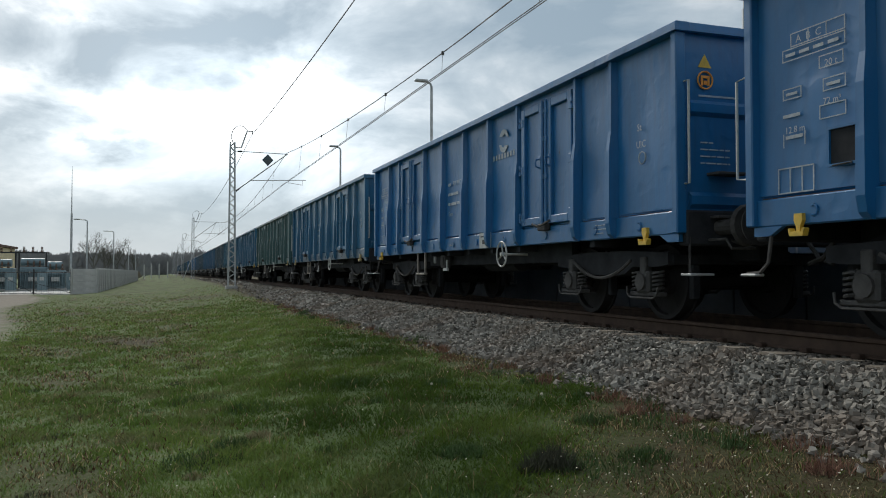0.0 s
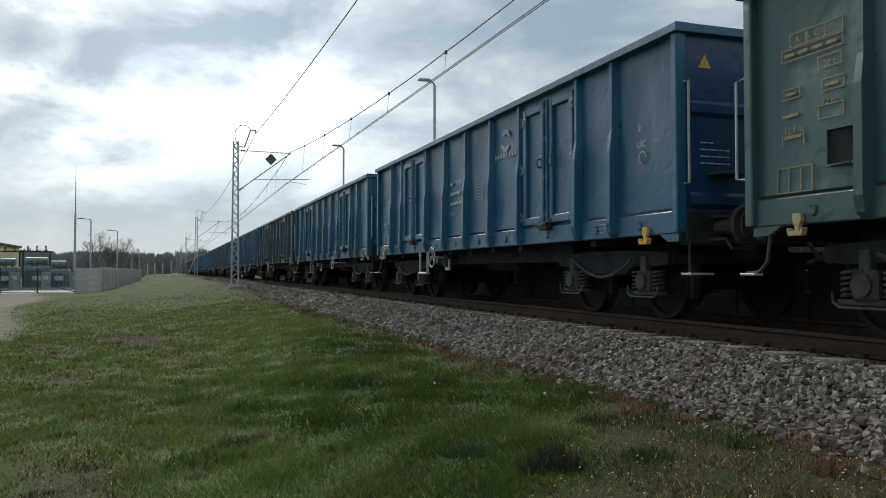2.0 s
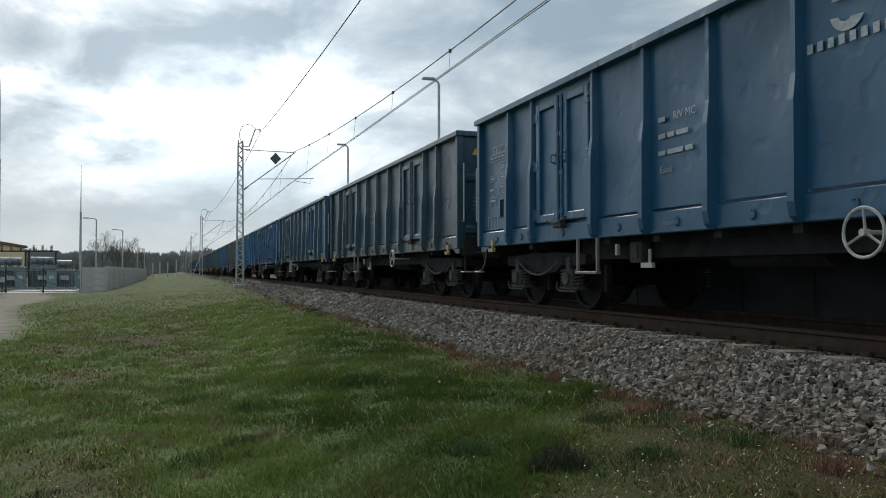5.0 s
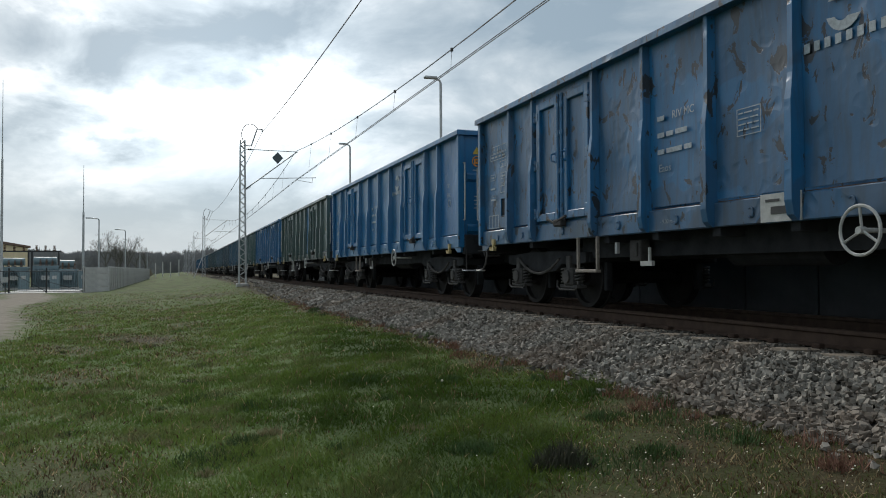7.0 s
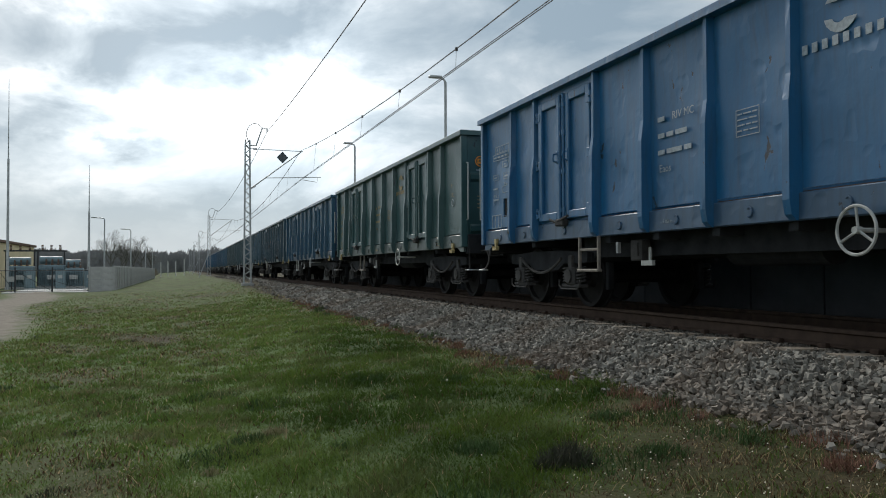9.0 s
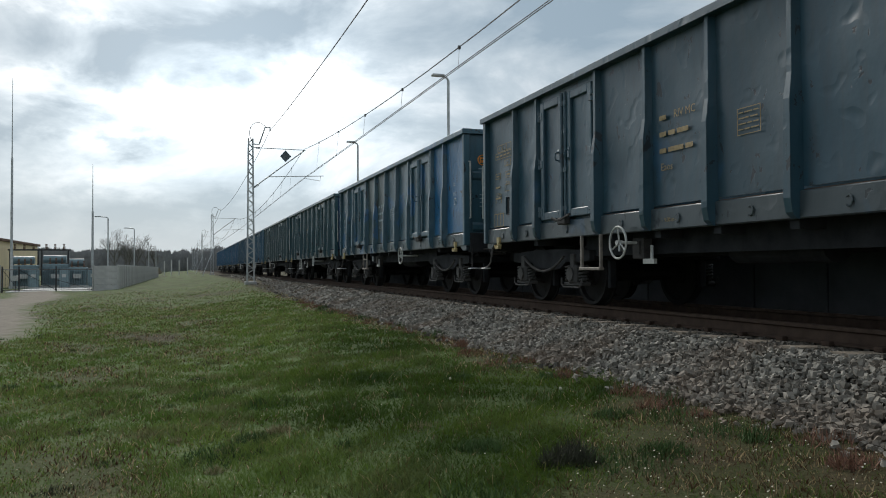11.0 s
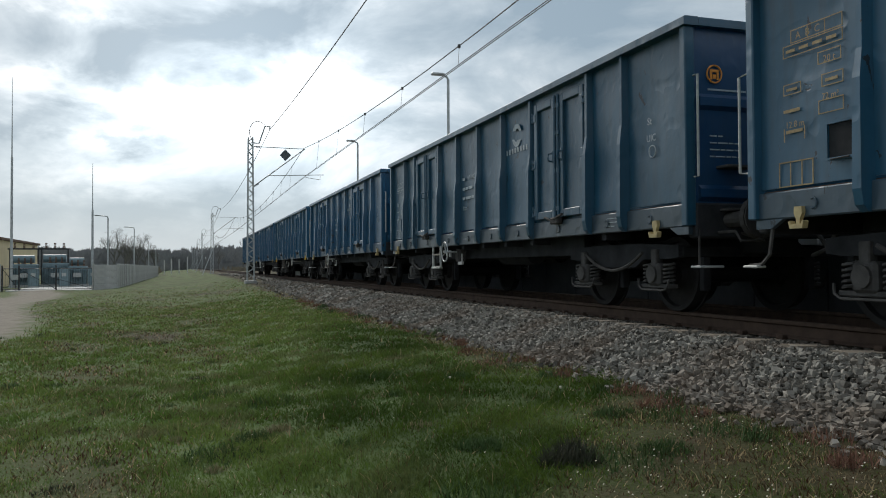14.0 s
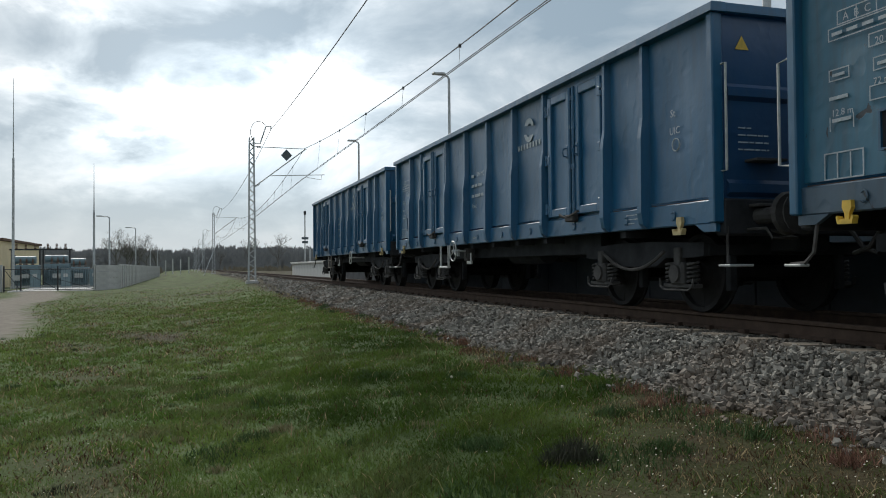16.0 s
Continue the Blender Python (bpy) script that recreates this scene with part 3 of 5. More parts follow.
def build_wagon():
    """An open four-axle wagon with two double doors a side; z = 0 is the rail's top."""
    top = tagged(new("open_wagon"), "high-sided steel open wagon with ribbed sides and double doors", "freight wagon", "wagons of the freight train")
    post = post_shape()
    inner = [-HALF] + list(POSTS) + [HALF]
    wide = {}
    for s, turn in ((-1, 0), (1, 180)):
        spin = pose(0, 0, 0, 0, 0, turn)

        def put(ob, m=None):
            ob.matrix_basis = spin @ (m or Matrix())
            return ob

        for i, (a, b) in enumerate(zip(inner, inner[1:])):
            w = b - a
            if i in (2, 7):      # double door
                lw = w / 2 - 0.205
                for k, off in ((0, -lw / 2 - 0.075), (1, lw / 2 + 0.075)):
                    key = ("leaf", i, k)
                    if key not in wide:
                        wide[key] = leaf_shape(lw, i * 2 + k, 0.022)
                    leaf = put(part("door_leaf", wide[key], PAINT, top), pose(-SKIN, (a + b) / 2 + off, 1.27))
                    if ("hinge", k) not in wide:
                        bm = bmesh.new()
                        y = (-1 if k == 0 else 1) * lw / 2
                        o = 1 if k else -1
                        for dz in (-0.07, 0.02):
                            rod(bm, (-0.055, y + o * 0.035, dz), (-0.055, y + o * 0.035, dz + 0.065), 0.030, 8)
                        box(bm, -0.070, -0.045, min(y, y - o * 0.07), max(y, y - o * 0.07), -0.06, 0.06, 0.005)
                        box(bm, -0.060, -0.02, min(y + o * 0.04, y + o * 0.085), max(y + o * 0.04, y + o * 0.085), -0.03, 0.03)
                        wide[("hinge", k)] = mesh_of("hinge", bm)
                    for z in (0.12, 0.85, 1.58):
                        part("hinge", wide[("hinge", k)], PAINT, leaf).location.z = z
                if "rod" not in wide:
                    bm = bmesh.new()
                    for y in (-0.055, 0.055):
                        rod(bm, (-0.07, y, 1.2), (-0.07, y, 3.06), 0.024, 8)
                        for z in (1.4, 1.95, 2.5, 2.9):
                            box(bm, -0.085, -0.04, y - 0.04, y + 0.04, z - 0.035, z + 0.035, 0.006)
                    box(bm, -0.05, -0.0, -0.045, 0.045, 1.25, 3.04)
                    wide["rod"] = mesh_of("lock_rod", bm)
                    bm = bmesh.new()
                    box(bm, -0.075, -0.06, -0.035, 0.035, 2.08, 2.26, 0.006)
                    pipe(bm, [(-0.07, 0, 2.22), (-0.125, 0, 2.21), (-0.135, 0, 2.16), (-0.125, 0, 2.11), (-0.07, 0, 2.10)], 0.013, 5)
                    wide["latch"] = mesh_of("latch", bm)
                    bm = bmesh.new()
                    box(bm, -0.13, -0.03, -0.12, 0.12, 1.17, 1.27, 0.015)
                    rod(bm, (-0.12, -0.26, 1.30), (-0.12, 0.02, 1.24), 0.022, 6)
                    rod(bm, (-0.10, 0.10, 1.22), (-0.12, 0.30, 1.28), 0.018, 6)
                    wide["lock"] = mesh_of("door_lock", bm)
                    box_bm = boxed(-0.02, 0.0, -w / 2, w / 2, 3.06, 3.17)
                    box(box_bm, 0.012, 0.032, -w / 2, w / 2, 1.22, 3.055)
                    wide["lintel"] = mesh_of("lintel", box_bm)
                m = pose(-SKIN, (a + b) / 2, 0)
                put(part("lock_rod", wide["rod"], PAINT, top), m)
                for y in (-0.15, 0.15):
                    put(part("latch", wide["latch"], PAINT, top), m @ pose(0, y, 0))
                put(part("door_lock", wide["lock"], BOGIE, top), m)
                put(part("lintel", wide["lintel"], PAINT, top), m)
            else:
                key = (round(w, 3), i)
                if key not in wide:
                    wide[key] = mesh_of("side_panel", sheet(w, 1.90, i + 1, 0.052))
                put(part("side_panel", wide[key], PAINT, top), pose(-SKIN, (a + b) / 2, 1.27))
        for y in POSTS:
            put(part("side_post", post, PAINT, top), pose(-SKIN + 0.003, y, 0))
        bm = bmesh.new()
        box(bm, -SKIN - 0.035, -SKIN + 0.05, -HALF, HALF, 0.985, 1.235, 0.012)
        for y in (-5.7, -4.7, -3.3, -1.8, -0.6, 0.6, 1.8, 3.3, 4.7, 5.7):     # tie rings
            pipe(bm, [(-SKIN - 0.045, y + 0.04 * math.cos(t), 1.10 + 0.05 * math.sin(t)) for t in np.linspace(0.8, 5.5, 7)], 0.009, 4)
        put(part("sole_bar", bm, PAINT, top))
        for e in (-1, 1):
            bm = prism(bmesh.new(), [(e * HALF, 0.985), (e * HALF, 0.90), (e * (HALF - 0.2), 0.90), (e * (HALF - 0.36), 0.985)], 0, -SKIN - 0.03, -SKIN + 0.02)
            put(part("corner_gusset", bm, PAINT, top))
        prof = [(-SKIN - 0.13, 3.155), (-SKIN - 0.13, RIM - 0.012), (-SKIN - 0.115, RIM), (-SKIN + 0.05, RIM), (-SKIN + 0.06, 3.155)]
        put(part("top_rim", prism(bmesh.new(), prof, 1, -HALF - 0.10, HALF + 0.10), PAINT, top))
        # corner posts
        for y in (-HALF, HALF):
            bm = boxed(-SKIN - 0.09, -SKIN + 0.04, y - 0.05, y + 0.05, 0.99, 3.16, bevel=0.012)
            put(part("corner_post", bm, PAINT, top))
        # yellow rope hooks at the ends of the sole bar
        for y in (-5.85, 5.85):
            bm = prism(bmesh.new(), [(y - 0.045, 1.08), (y - 0.050, 1.02), (y - 0.022, 0.965), (y - 0.022, 0.925), (y + 0.022, 0.925), (y + 0.022, 0.965), (y + 0.050, 1.02), (y + 0.045, 1.08)], 0, -SKIN - 0.075, -SKIN - 0.035)
            prism(bm, [(y - 0.022, 0.926), (y - 0.06, 0.922), (y - 0.078, 0.955), (y - 0.092, 0.945), (y - 0.075, 0.885), (y + 0.075, 0.885), (y + 0.092, 0.945), (y + 0.078, 0.955), (y + 0.06, 0.922), (y + 0.022, 0.926)], 0, -SKIN - 0.10, -SKIN - 0.04)
            put(part("rope_hook", bm, YELLOW, top, "yellow painted rope hook"))
        # end wall
        end = put(part("end_wall", boxed(-SKIN + 0.02, SKIN - 0.02, -HALF - 0.005, -HALF + 0.03, 0.99, 3.16), PAINT, top))
        if "rib" not in wide:
            wide["rib"] = mesh_of("end_rib", prism(bmesh.new(), [(-HALF - 0.004, -0.09), (-HALF - 0.05, -0.045), (-HALF - 0.05, 0.045), (-HALF - 0.004, 0.09)], 0, -SKIN + 0.1, SKIN - 0.1))
        for z in (1.35, 2.35):
            part("end_rib", wide["rib"], PAINT, end).location.z = z
        bm = bmesh.new()
        prism(bm, [(-HALF - 0.10, 3.157), (-HALF - 0.10, RIM - 0.004), (-HALF + 0.06, RIM - 0.004), (-HALF + 0.06, 3.157)], 0, -SKIN + 0.06, SKIN - 0.06)
        put(part("end_rim", bm, PAINT, top))
        bm = boxed(-1.30, 1.30, -HALF - 0.06, -HALF + 0.10, 0.86, 1.24, bevel=0.02)
        put(part("headstock", bm, UNDER, top))
        for x in (-0.875, 0.875):
            bm = bmesh.new()
            rod(bm, (x, -HALF - 0.06, 1.06), (x, -HALF - 0.34, 1.06), 0.085, 12)
            rod(bm, (x, -HALF - 0.32, 1.06), (x, -HALF - 0.49, 1.06), 0.065, 12)
            rod(bm, (x, -HALF - 0.49, 1.06), (x, -HALF - 0.53, 1.06), 0.22, 16, 0.20)
            put(part("buffer", bm, BOGIE, top, "round greasy steel buffer"))
        bm = bmesh.new()
        rod(bm, (0, -HALF, 1.04), (0, -HALF - 0.36, 1.04), 0.05, 8)
        box(bm, -0.07, 0.07, -HALF - 0.54, -HALF - 0.30, 0.98, 1.08, 0.02)
        pipe(bm, [(0.25, -HALF - 0.1, 0.95), (0.25, -HALF - 0.3, 0.72), (0.22, -HALF - 0.52, 0.66)], 0.025, 6)
        put(part("coupling", bm, BOGIE, top))
        # hand rails and steps on the end
        bm = bmesh.new()
        x = -SKIN + 0.02
        pipe(bm, [(x, -HALF - 0.01, 2.62), (x, -HALF - 0.12, 2.62), (x, -HALF - 0.12, 1.52), (x, -HALF - 0.01, 1.52)], 0.016, 6)
        put(part("hand_rail", bm, WHITE, top, "pale painted hand rail"))
        bm = pipe(bmesh.new(), [(x - 0.06, HALF + 0.04, 2.42), (x - 0.06, HALF + 0.21, 2.40), (x - 0.06, HALF + 0.21, 1.46), (x - 0.06, HALF + 0.04, 1.44)], 0.014, 6)
        put(part("hand_rail", bm, WHITE, top, "pale painted hand rail"))
        bm = bmesh.new()
        for z in (1.62, 1.15):
            st = boxed(-1.0, -0.62, -HALF - 0.20, -HALF - 0.0, z, z + 0.03, bevel=0.005)
            put(part("foot_plate", st, BOGIE, top))
        rod(bm, (-1.26, -HALF - 0.05, 0.56), (-1.26, -HALF - 0.05, 0.95), 0.014, 5)
        st = put(part("step", bm, BOGIE, top))
        part("tread", boxed(-1.32, -1.02, -HALF - 0.15, -HALF + 0.03, 0.535, 0.56, bevel=0.006), GALV, st, "pale worn foot tread")
        bm = bmesh.new()
        pipe(bm, [(-1.02, -HALF - 0.05, 0.92), (-1.02, -HALF - 0.34, 0.92), (-1.02, -HALF - 0.42, 0.82), (-0.72, -HALF - 0.42, 0.82), (-0.72, -HALF - 0.05, 0.92)], 0.016, 5)
        put(part("shunter_grip", bm, BOGIE, top))
        bm = bmesh.new()
        pipe(bm, [(-1.34, HALF - 0.20, 0.90), (-1.38, HALF - 0.20, 0.66), (-1.40, HALF - 0.12, 0.57), (-1.40, HALF + 0.05, 0.56)], 0.018, 5)
        st = put(part("stirrup", bm, BOGIE, top))
        part("tread", boxed(-1.46, -1.35, HALF - 0.12, HALF + 0.08, 0.535, 0.56, bevel=0.008), WHITE, st, "white painted foot tread")

    part("floor", boxed(-SKIN + 0.03, SKIN - 0.03, -HALF + 0.03, HALF - 0.03, 1.18, 1.25), RUST, top, "rusty wagon floor")
    part("centre_sill", boxed(-0.22, 0.22, -HALF + 0.12, HALF - 0.12, 0.70, 1.17, bevel=0.02), UNDER, top)
    beam = mesh_of("cross_beam", boxed(-1.3, 1.3, -0.06, 0.06, 0.90, 1.175))
    for y in (-4.5, -2.2, -1.1, 0, 1.1, 2.2, 4.5):
        part("cross_beam", beam, UNDER, top).location.y = y
    for x in (-0.95, 0.95):
        part("side_sill", boxed(x - 0.05, x + 0.05, -3.4, 3.4, 0.72, 1.176), UNDER, top)
    bm = bmesh.new()
    rod(bm, (-0.62, -0.9, 0.78), (-0.62, 0.5, 0.78), 0.19, 14)
    part("air_tank", bm, UNDER, top)
    bm = bmesh.new()
    rod(bm, (0.5, 0.4, 0.78), (0.5, 1.1, 0.78), 0.16, 12)
    rod(bm, (0.5, 1.1, 0.78), (0.3, 2.6, 0.74), 0.03, 6)
    part("brake_cylinder", bm, UNDER, top)
    bm = boxed(-1.22, -1.08, 1.55, 1.80, 0.66, 0.92, bevel=0.015)
    box(bm, -1.24, -1.22, 1.60, 1.75, 0.72, 0.88)
    part("load_changer", bm, BOGIE, top)
    bm = bmesh.new()
    rod(bm, (-1.25, 1.3, 0.82), (-1.25, 1.3, 0.62), 0.02, 6)
    box(bm, -1.29, -1.25, 1.2, 1.44, 0.60, 0.66)
    part("brake_lever", bm, WHITE, top, "pale brake lever")
    part("lever_plate", boxed(-1.29, -1.25, 1.97, 2.02, 0.76, 0.90), GALV, top)
    # stirrup ladder under a door and the parking brake wheel
    bm = bmesh.new()
    box(bm, -1.40, -1.36, 2.28, 2.32, 0.56, 0.99, 0.006)
    box(bm, -1.40, -1.36, 2.80, 2.84, 0.56, 0.99, 0.006)
    box(bm, -1.42, -1.34, 2.28, 2.84, 0.52, 0.56, 0.008)
    ladder = part("ladder", bm, LADDER, top, "grey-brown flat-bar step")
    part("rung", boxed(-1.395, -1.365, 2.32, 2.80, 0.80, 0.835, bevel=0.005), LADDER, ladder)
    w = part("brake_wheel", brake_wheel_shape(), WHITE, top, "pale grey parking brake wheel")
    w.location = (-1.50, 0.62, 0.86)
    # bogies
    frame_me, wheel_me, box_me, spring_me = bogie_shape(), wheel_shape(), axle_box_shape(), spring_shape()
    bm = bmesh.new()
    pipe(bm, [(-1.18, -0.72 + 1.44 * t, 0.72 - 0.22 * 4 * t * (1 - t)) for t in np.linspace(0, 1, 11)], 0.022, 6)
    cable_me = mesh_of("brake_hose", bm)
    cradle_me = mesh_of("spring_cradle", pipe(bmesh.new(), [(-0.10, -0.33, -0.06), (-0.11, -0.31, -0.15), (-0.11, -0.24, -0.19), (-0.11, 0.24, -0.19), (-0.11, 0.31, -0.15), (-0.10, 0.33, -0.06)], 0.014, 5))
    for y in (-4.5, 4.5):
        bogie = part("bogie", frame_me, UNDER, top)
        bogie.location = (0, y, 0)
        part("brake_hose", cable_me, BOGIE, bogie)
        for dy in (-0.9, 0.9):
            wheel = part("wheelset", wheel_me, STEEL_DARK, bogie)
            wheel.location = (0, dy, 0.46)
            for s in (-1, 1):
                b = part("axle_box", box_me, CAST, bogie)
                b.matrix_basis = pose(s * 1.04, dy, 0.46, 0, 0, 0 if s < 0 else 180)
                part("spring_cradle", cradle_me, CAST, bogie).matrix_basis = b.matrix_basis
                for k in (-0.215, 0.215):
                    part("coil_spring", spring_me, CAST, bogie).location = (s * 1.06, dy + k, 0.35)
    # lettering of the near side; letters run toward -y
    face = -SKIN - 0.008
    words("UIC", 0.12, STENCIL, top, (face, -5.60, 2.02))
    words("St", 0.12, STENCIL, top, (face, -5.62, 2.22))
    bm = bmesh.new()
    pipe(bm, [(0, 0.07 * math.cos(t), 0.07 * math.sin(t)) for t in np.linspace(0, 2 * math.pi, 13)], 0.008, 4)
    part("round_mark", bm, STENCIL, top).location = (face, -5.72, 1.90)
    words("12.8 m", 0.085, STENCIL, top, (face, 6.06, 1.80))
    words("72 m³", 0.08, STENCIL, top, (face, 5.62, 1.98))
    words("20 t", 0.085, STENCIL, top, (face, 5.60, 2.30))
    words("A  B  C", 0.095, STENCIL, top, (face, 5.92, 2.585))

    def cell(a, z, w, h, t=0.009):
        """The four thin sides of a painted box."""
        return [(a, z, w, t), (a, z + h - t, w, t), (a, z + t, t, h - 2 * t), (a + w - t, z + t, t, h - 2 * t)]
    grid = cell(0.10, 0, 0.60, 0.12) + cell(0.0, 0.129, 0.70, 0.11) + [(0.30, 0.012, 0.009, 0.10), (0.50, 0.012, 0.009, 0.10)]
    grid += [(0.04 + 0.16 * k, 0.17, 0.11, 0.028) for k in range(4)]
    bars(grid, STENCIL, top, (face, 6.08, 2.68), "load_table")
    boxes_ = cell(0.42, 0, 0.26, 0.11) + cell(0.0, 0.20, 0.22, 0.10) + cell(0.46, 0.20, 0.24, 0.11) + [(0.04, 0.24, 0.13, 0.024), (0.50, 0.245, 0.14, 0.026)]
    boxes_ += cell(0.42, 0.42, 0.28, 0.12) + [(0.0, 0.43, 0.20, 0.03), (0.03, 0.62, 0.20, 0.03), (0.0, 0.60, 0.009, 0.12), (0.25, 0.60, 0.009, 0.12)]
    bars(boxes_, STENCIL, top, (face, 6.08, 2.40), "data_panel")
    bars([(0, 0, 0.42, 0.012), (0, 0.22, 0.42, 0.012), (0, 0, 0.012, 0.22), (0.41, 0, 0.012, 0.22), (0.14, 0, 0.012, 0.22), (0.28, 0, 0.012, 0.22)], STENCIL, top, (face, 6.15, 1.50), "inspection_grid")
    bars([(a, z, w, h) for a, z, w, h in letter_rows((2, 7, 8), 0.052, 0.15, 0.026, 0.19, 2)], STENCIL, top, (face, 0.98, 2.34), "number_line")
    words("RIV MC", 0.125, STENCIL, top, (face, 0.70, 2.235))
    words("Eaos", 0.125, STENCIL, top, (face, 0.96, 1.66))
    bars(letter_rows((8, 8, 6), 0.02, 0.03, 0.012, 0.05, 3), STENCIL, top, (-SKIN - 0.040, -4.7, 1.18), "small_print")
    words("- 9.00 m -", 0.07, STENCIL, top, (-SKIN - 0.040, 0.9, 1.07))
    bars([(0, 0, 0.34, 0.008), (0, 0.26, 0.34, 0.008), (0, 0, 0.008, 0.26), (0.332, 0, 0.008, 0.26)] + [(0.02 + a, 0.03 + z, w, h) for a, z, w, h in letter_rows((7, 7, 7, 7), 0.028, 0.035, 0.012, 0.055, 4)],
         STENCIL, top, (face, -0.38, 2.12), "load_grid")
    part("plate", boxed(-0.006, 0.0, -0.26, 0.26, -0.13, 0.13), WHITE, top, "white brake plate with dark marks").location = (-SKIN - 0.040, -1.0, 1.12)
    bars([(0.03, 0.0, 0.18, 0.025), (0.10, 0.07, 0.34, 0.07)], BLACK, top, (-SKIN - 0.049, -0.78, 1.20), "plate_mark")
    # company emblem: two curved leaves and a line of plain bars
    bm = bmesh.new()
    for s in (-1, 1):
        arc = [(0.19 * math.cos(t), 0.19 * math.sin(t)) for t in np.linspace(0.5, 2.9, 8)]
        arc += [(0.085 * math.cos(t) - 0.02, 0.085 * math.sin(t) + 0.02) for t in np.linspace(2.7, 0.8, 7)]
        prism(bm, [(s * a, s * b) for a, b in arc], 0, -0.002, 0.002)
    part("emblem", bm, STENCIL, top).location = (face, -1.72, 2.72)
    bars([(0.115 * k, 0.0, 0.062, 0.085) for k in range(8)], STENCIL, top, (face, -1.28, 2.52), "name_line")
    # a hatch with a sunk frame on the rear panel
    bm = boxed(-0.03, 0.0, -0.16, 0.16, 0, 0.022)
    box(bm, -0.03, 0.0, -0.16, 0.16, 0.308, 0.33)
    box(bm, -0.03, 0.0, -0.16, -0.138, 0.022, 0.308)
    box(bm, -0.03, 0.0, 0.138, 0.16, 0.022, 0.308)
    holder = part("label_frame", bm, PAINT, top, "sunk label holder")
    holder.location = (-SKIN - 0.025, 5.38, 1.44)
    part("pocket", boxed(-0.010, 0.0, -0.137, 0.137, 0.023, 0.307), UNDER, holder, "dark empty label pocket")
    part("wire_clip", rod(bmesh.new(), (-0.034, -0.10, 0.012), (-0.034, 0.10, 0.006), 0.008, 5), BOGIE, holder)
    # warning signs on the leading end
    bm = prism(bmesh.new(), [(-0.085, 0), (0.085, 0), (0, 0.145)], 1, -HALF - 0.014, -HALF - 0.008)
    part("warning_triangle", bm, YELLOW, top, "yellow warning triangle").location = (-1.02, 0, 2.80)
    bm = bmesh.new()
    pipe(bm, [(0.095 * math.cos(t), 0, 0.095 * math.sin(t)) for t in np.linspace(0, 2 * math.pi, 19)], 0.010, 5)
    box(bm, -0.055, -0.03, -0.005, 0.005, -0.06, 0.05)
    box(bm, 0.03, 0.055, -0.005, 0.005, -0.06, 0.05)
    box(bm, -0.03, 0.03, -0.005, 0.005, 0.02, 0.05)
    box(bm, -0.02, 0.02, -0.005, 0.005, -0.05, -0.005)
    part("round_sign", bm, ORANGE, top, "orange round warning sign").location = (-1.02, -HALF - 0.02, 2.66)
    bars_end = boxed(-0.25, 0.25, -HALF - 0.012, -HALF - 0.007, 0, 0.02)
    part("white_line", bars_end, STENCIL, top).location = (-0.85, 0, 2.48)
    bm = bmesh.new()
    for a, z, w, h in letter_rows((5, 11, 11, 11), 0.022, 0.04, 0.012, 0.075, 7):
        box(bm, a, a + w, -HALF - 0.012, -HALF - 0.007, -z - h, -z)
    tagged(part("small_print", bm, STENCIL, top), kind="stuff").location = (-1.08, 0, 2.0)
    return top


LADDER = plain("worn_step_bar", (0.20, 0.175, 0.15), 0.7, 0.1, 0.35, 14)
STEEL_DARK = plain("wheel_iron", (0.020, 0.019, 0.019), 0.75, 0.0, 0.4, 6, 0.15)

HOOK_OLD = plain("faded_yellow", (0.42, 0.33, 0.16), 0.6, 0, 0.3, 14)
ROYAL = (0.003, 0.112, 0.285)
BLUE, NAVY, TEAL = (0.007, 0.122, 0.280), (0.005, 0.086, 0.182), (0.012, 0.112, 0.180)
STEELY, GREEN, OLIVE, GREY = (0.012, 0.082, 0.148), (0.032, 0.090, 0.088), (0.048, 0.074, 0.066), (0.017, 0.056, 0.080)
# colour, wear, and how the frames' wagons look, from the first one in view to the last of the train
SLATE = (0.007, 0.062, 0.112)
COACHES = (
    (ROYAL, 0.15, "bright blue"), (ROYAL, 0.25, "bright blue, dented"), ((0.012, 0.110, 0.215), 0.45, "faded mid blue"), (GREEN, 0.35, "dull grey-green"),
    ((0.007, 0.105, 0.200), 0.42, "dark teal-blue"), (TEAL, 0.7, "stained teal"), (GREY, 0.7, "grimy grey-brown"), (NAVY, 0.5, "scuffed navy blue"),
    (NAVY, 0.4, "navy blue"), ((0.022, 0.064, 0.092), 0.6, "grimy slate"), ((0.030, 0.090, 0.150), 0.6, "grey-blue"), (BLUE, 0.88, "badly chipped blue"),
    (BLUE, 0.35, "blue"), ((0.050, 0.088, 0.080), 0.5, "dull olive-green"), (BLUE, 0.55, "scuffed blue"), (GREEN, 0.45, "grey-green"),
    (STEELY, 0.5, "steel blue"), (GREY, 0.7, "dark grey"), ((0.032, 0.088, 0.120), 0.74, "blue and olive patched"), ((0.015, 0.060, 0.074), 0.68, "dark olive grey"),
    ((0.034, 0.072, 0.080), 0.69, "weathered grey"), (STEELY, 0.55, "faded steel blue"), (SLATE, 0.5, "dark slate blue"), (NAVY, 0.69, "dented dark blue"),
    ((0.006, 0.088, 0.175), 0.6, "scuffed deep blue"), (NAVY, 0.3, "navy blue"), (NAVY, 0.35, "navy blue, last of the train"),
)
